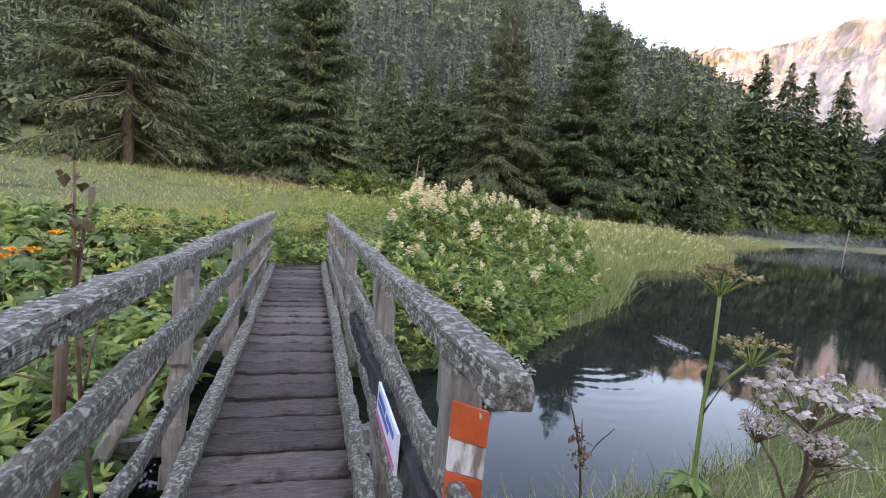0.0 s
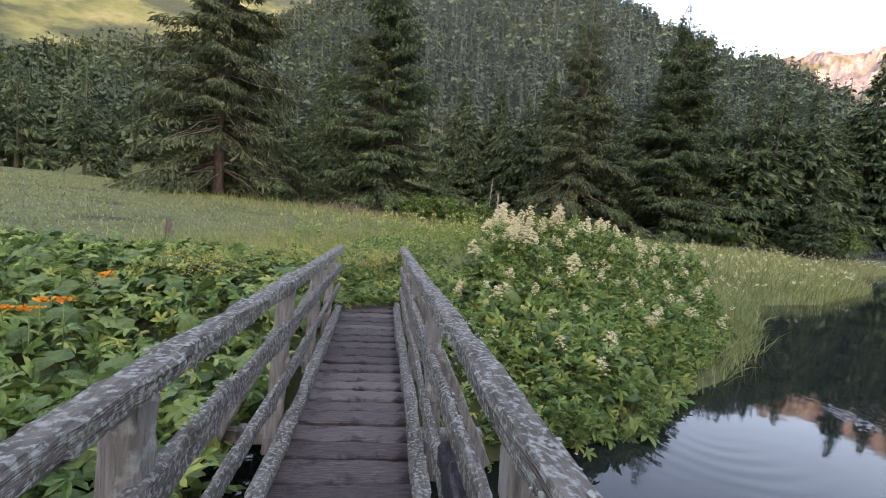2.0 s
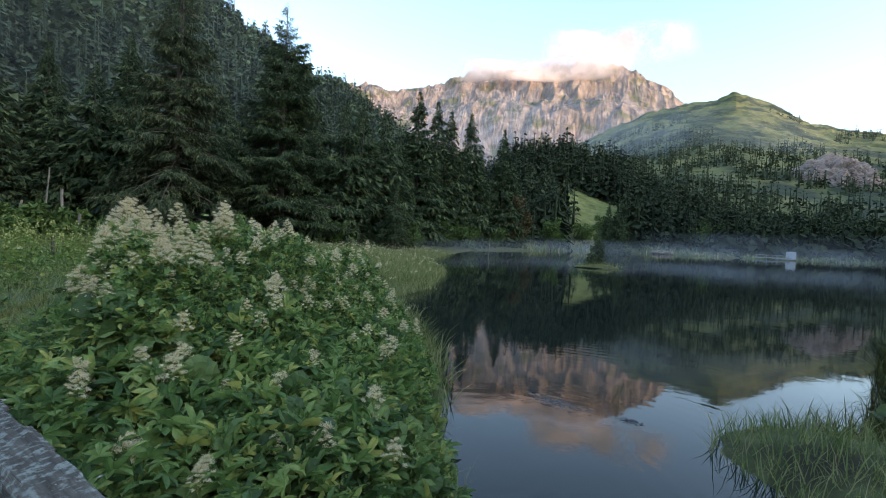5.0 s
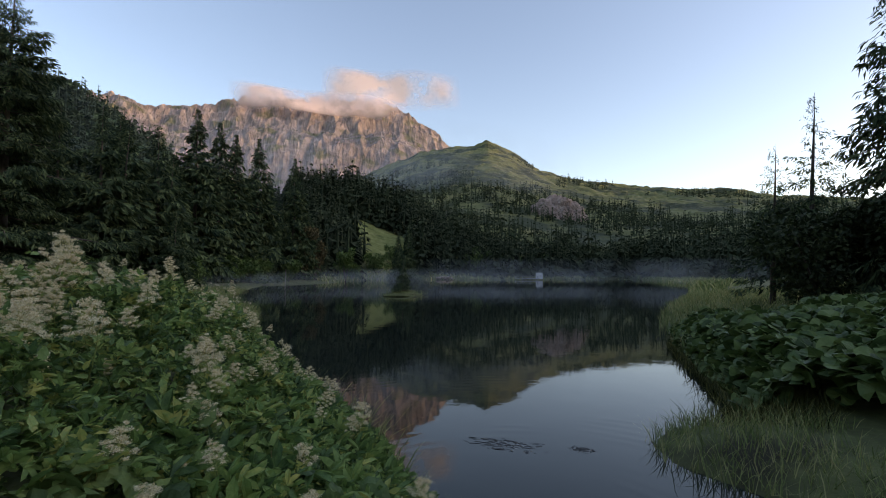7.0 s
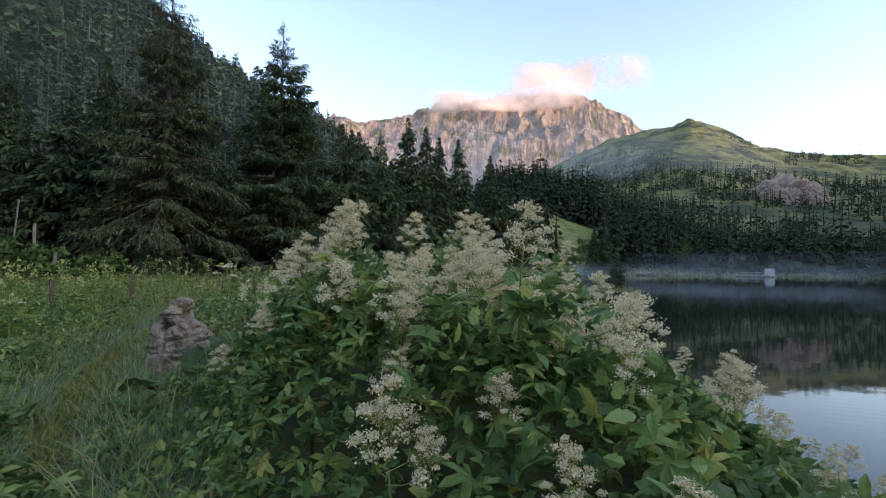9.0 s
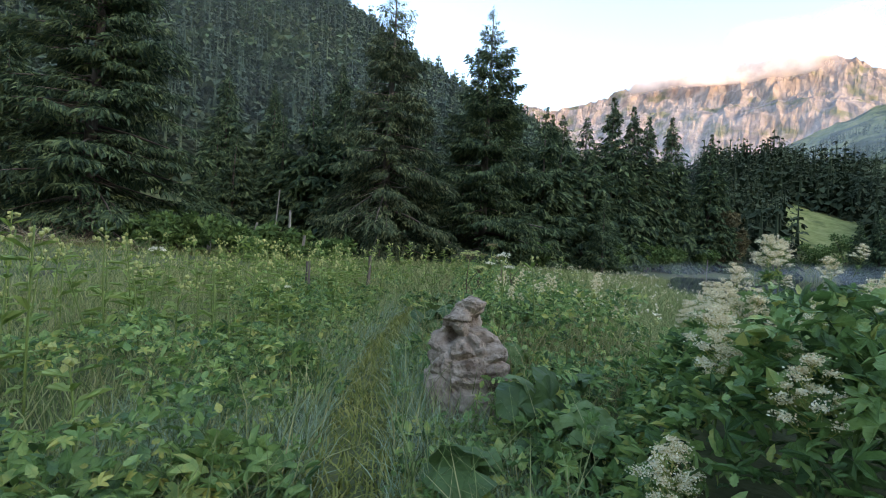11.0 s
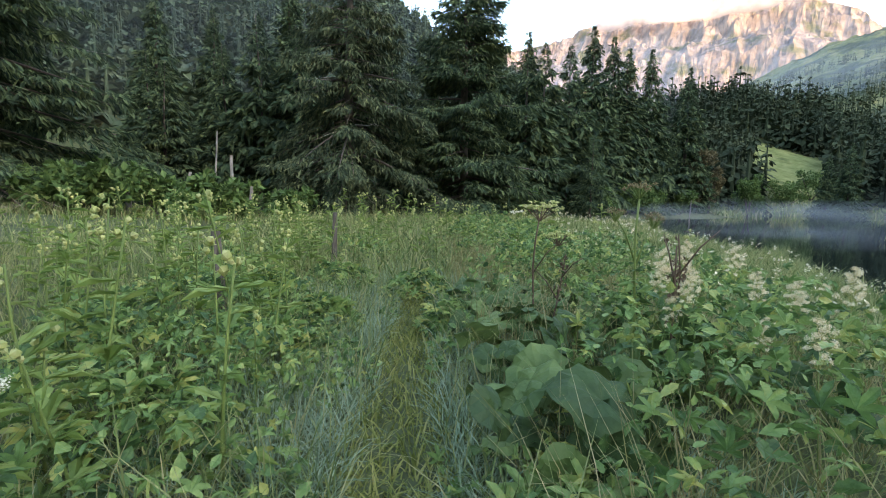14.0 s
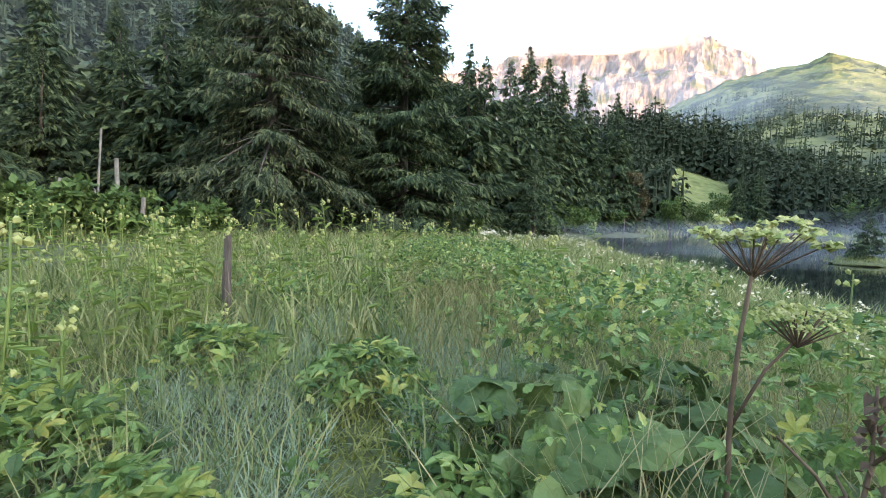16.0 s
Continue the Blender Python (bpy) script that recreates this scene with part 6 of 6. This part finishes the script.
for k in range(16):
    bm = bmesh.new()
    bmesh.ops.create_icosphere(bm, subdivisions=2, radius=1.0)
    rr = random.Random(k)
    for v in bm.verts:
        v.co = Vector((v.co.x * rr.uniform(0.5, 0.9), v.co.y * 0.6, v.co.z * 0.45)) * (1 + 0.25 * noise.noise(v.co * 1.7 + Vector((k, 0, 0))))
    me = bpy.data.meshes.new("shore_stone"); bm.to_mesh(me); bm.free(); me.materials.append(M_STONE)
    ob = tagged(new("shore_stone", me), "pale stone heaped on the far lake shore", "rock", "stones on the far shore")
    ob.matrix_world = pose(118 + rr.uniform(-4, 4), 93.2 + rr.uniform(-2.0, 0.6) - (k % 4) * 0.8, LAKE_Z + 0.25 + 0.2 * (k % 3), 0, 0, rr.uniform(0, 180))

# orange flowers on the left bank
M_ORANGEFLOWER = mat("orange_petals", [(0.3, (0.75, 0.22, 0.02)), (0.7, (0.85, 0.36, 0.04))], 20, 3, 0.7, island=0.4)
for k, (x, y) in enumerate(((-2.5, 1.9), (-2.62, 2.05), (-2.42, 2.12), (-2.7, 1.82), (-3.3, 3.1), (-3.45, 3.2))):
    t = tagged(new("orange_flower"), "bright orange flower head on a green stalk", "flower", "orange flowers")
    part_np("stem", tube([(0, 0, -0.5), (0.02, 0, -0.2), (0, 0, 0)], [0.005, 0.005, 0.004], 5), M_STEM, t, True)
    part_np("flower_head", floret_head(420 + k, 160, (0.06, 0.06, 0.02), 0.013), M_ORANGEFLOWER, t)["kind"] = "stuff"
    t.matrix_world = pose(x, y, 0.42 + 0.03 * (k % 3))

# ---- cloud on the summit ----
def vapour(name, density, scale, colour=(0.9, 0.82, 0.82), detail=7):
    """Thin vapour: mostly clear, with soft noise-shaped wisps that fade at the sheet's rim."""
    m = bpy.data.materials.new(name)
    m.use_nodes = True
    n, l = m.node_tree.nodes, m.node_tree.links
    n.remove(n["Principled BSDF"])
    co = n.new("ShaderNodeTexCoord")
    t = n.new("ShaderNodeTexNoise")
    t.inputs["Scale"].default_value, t.inputs["Detail"].default_value, t.inputs["Roughness"].default_value = scale, detail, 0.55
    l.new(co.outputs["Object"], t.inputs["Vector"])
    sep = n.new("ShaderNodeSeparateXYZ")
    l.new(co.outputs["Generated"], sep.inputs["Vector"])

    def fade(out, power):
        a = n.new("ShaderNodeMath"); a.operation = "SUBTRACT"; a.inputs[0].default_value = 1.0
        l.new(out, a.inputs[1])
        b = n.new("ShaderNodeMath"); b.operation = "MULTIPLY"
        l.new(out, b.inputs[0]); l.new(a.outputs[0], b.inputs[1])
        c = n.new("ShaderNodeMath"); c.operation = "MULTIPLY"; c.inputs[1].default_value = 4.0
        l.new(b.outputs[0], c.inputs[0])
        d = n.new("ShaderNodeMath"); d.operation = "POWER"; d.inputs[1].default_value = power
        l.new(c.outputs[0], d.inputs[0])
        return d.outputs[0]
    mr = n.new("ShaderNodeMapRange")
    mr.inputs["From Min"].default_value, mr.inputs["From Max"].default_value = 0.30, 0.80
    l.new(t.outputs["Fac"], mr.inputs["Value"])
    m1 = n.new("ShaderNodeMath"); m1.operation = "MULTIPLY"
    l.new(fade(sep.outputs["X"], 0.8), m1.inputs[0]); l.new(fade(sep.outputs["Z"], 1.2), m1.inputs[1])
    m2 = n.new("ShaderNodeMath"); m2.operation = "MULTIPLY"
    l.new(m1.outputs[0], m2.inputs[0]); l.new(mr.outputs["Result"], m2.inputs[1])
    m3 = n.new("ShaderNodeMath"); m3.operation = "MULTIPLY"; m3.inputs[1].default_value = density; m3.use_clamp = True
    l.new(m2.outputs[0], m3.inputs[0])
    tr, df = n.new("ShaderNodeBsdfTransparent"), n.new("ShaderNodeBsdfDiffuse")
    df.inputs["Color"].default_value = (*colour, 1)
    tl = n.new("ShaderNodeBsdfTranslucent"); tl.inputs["Color"].default_value = (*colour, 1)
    ad = n.new("ShaderNodeMixShader"); ad.inputs["Fac"].default_value = 0.5
    l.new(df.outputs[0], ad.inputs[1]); l.new(tl.outputs[0], ad.inputs[2])
    mx = n.new("ShaderNodeMixShader")
    l.new(m3.outputs[0], mx.inputs["Fac"]); l.new(tr.outputs[0], mx.inputs[1]); l.new(ad.outputs[0], mx.inputs[2])
    l.new(mx.outputs[0], n["Material Output"].inputs["Surface"])
    return m


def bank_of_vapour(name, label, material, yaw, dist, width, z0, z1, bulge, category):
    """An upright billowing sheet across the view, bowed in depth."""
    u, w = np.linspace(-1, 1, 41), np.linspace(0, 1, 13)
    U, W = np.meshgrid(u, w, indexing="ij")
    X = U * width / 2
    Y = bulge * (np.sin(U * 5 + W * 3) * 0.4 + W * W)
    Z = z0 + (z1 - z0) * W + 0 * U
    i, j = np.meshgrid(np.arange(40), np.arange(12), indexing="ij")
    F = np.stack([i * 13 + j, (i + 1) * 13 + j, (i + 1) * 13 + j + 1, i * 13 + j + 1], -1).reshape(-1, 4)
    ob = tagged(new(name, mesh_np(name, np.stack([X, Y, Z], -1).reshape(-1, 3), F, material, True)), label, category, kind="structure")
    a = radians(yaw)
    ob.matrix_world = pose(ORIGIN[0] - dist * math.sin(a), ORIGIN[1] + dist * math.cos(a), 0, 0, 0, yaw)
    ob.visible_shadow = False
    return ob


M_CLOUD = vapour("summit_cloud", 3.0, 0.0045, (0.92, 0.80, 0.80))
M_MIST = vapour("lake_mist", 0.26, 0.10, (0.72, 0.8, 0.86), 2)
bank_of_vapour("summit_cloud_low", "pinkish cloud cap lying on the summit", M_CLOUD, -38, 2420, 900, 800, 960, 60, "cloud")
bank_of_vapour("summit_cloud_high", "pinkish cloud drifting off the summit", M_CLOUD, -46.5, 2480, 760, 880, 1130, 60, "cloud")
# distance haze at the mountain foot, put in as a bluish see-through sheet
bank_of_vapour("valley_haze_sheet", "bluish sheet that paints haze along the foot of the mountains", vapour("valley_haze", 0.55, 0.006, (0.55, 0.65, 0.78)), -42, 900, 1000, 60, 330, 60, "mist")
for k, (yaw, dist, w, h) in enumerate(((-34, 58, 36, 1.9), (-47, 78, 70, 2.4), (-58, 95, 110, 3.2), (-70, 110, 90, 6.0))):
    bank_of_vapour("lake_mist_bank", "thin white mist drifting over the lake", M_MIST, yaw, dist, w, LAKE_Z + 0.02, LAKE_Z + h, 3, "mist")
# haze painted by a faint bluish sheet that pales the hillside behind it
bank_of_vapour("hillside_haze_sheet", "thin bluish sheet that paints morning haze before the wooded hillside", vapour("hillside_haze_sheet", 0.16, 0.01, (0.60, 0.70, 0.78)), 12, 90, 190, -30, 130, 6, "mist")

# ---- a drowned mat of weed off the spit ----
M_WEED = mat("drowned_weed", [(0.3, (0.012, 0.011, 0.010)), (0.5, (0.032, 0.027, 0.024)), (0.7, (0.07, 0.056, 0.05))], 5, 8, 0.07, 0.10, 9, spec=0.35)
for k, (x, y, rx, ry) in enumerate(((5.3, 6.8, 0.26, 0.55), (5.75, 5.95, 0.12, 0.2))):
    bm = bmesh.new()
    bmesh.ops.create_icosphere(bm, subdivisions=5, radius=1.0)
    for v in bm.verts:
        c = v.co.copy()
        ragged = 1 + 0.5 * noise.noise(Vector((c.x * 1.8, c.y * 1.8, k))) + 0.22 * noise.noise(Vector((c.x * 6, c.y * 6, k + 4)))
        v.co = Vector((c.x * rx * ragged, c.y * ry * ragged, c.z * 0.014 + 0.016 * noise.noise(Vector((c.x * 7, c.y * 7, 2 + k)))))
    me = bpy.data.meshes.new("weed_mat")
    bm.to_mesh(me)
    bm.free()
    me.materials.append(M_WEED)
    ob = tagged(new("weed_mat", me), "brownish mat of weed lying in the shallow water", "water weed", "weed mats")
    ob.matrix_world = pose(x, y, LAKE_Z - 0.011, 0, 0, 18)
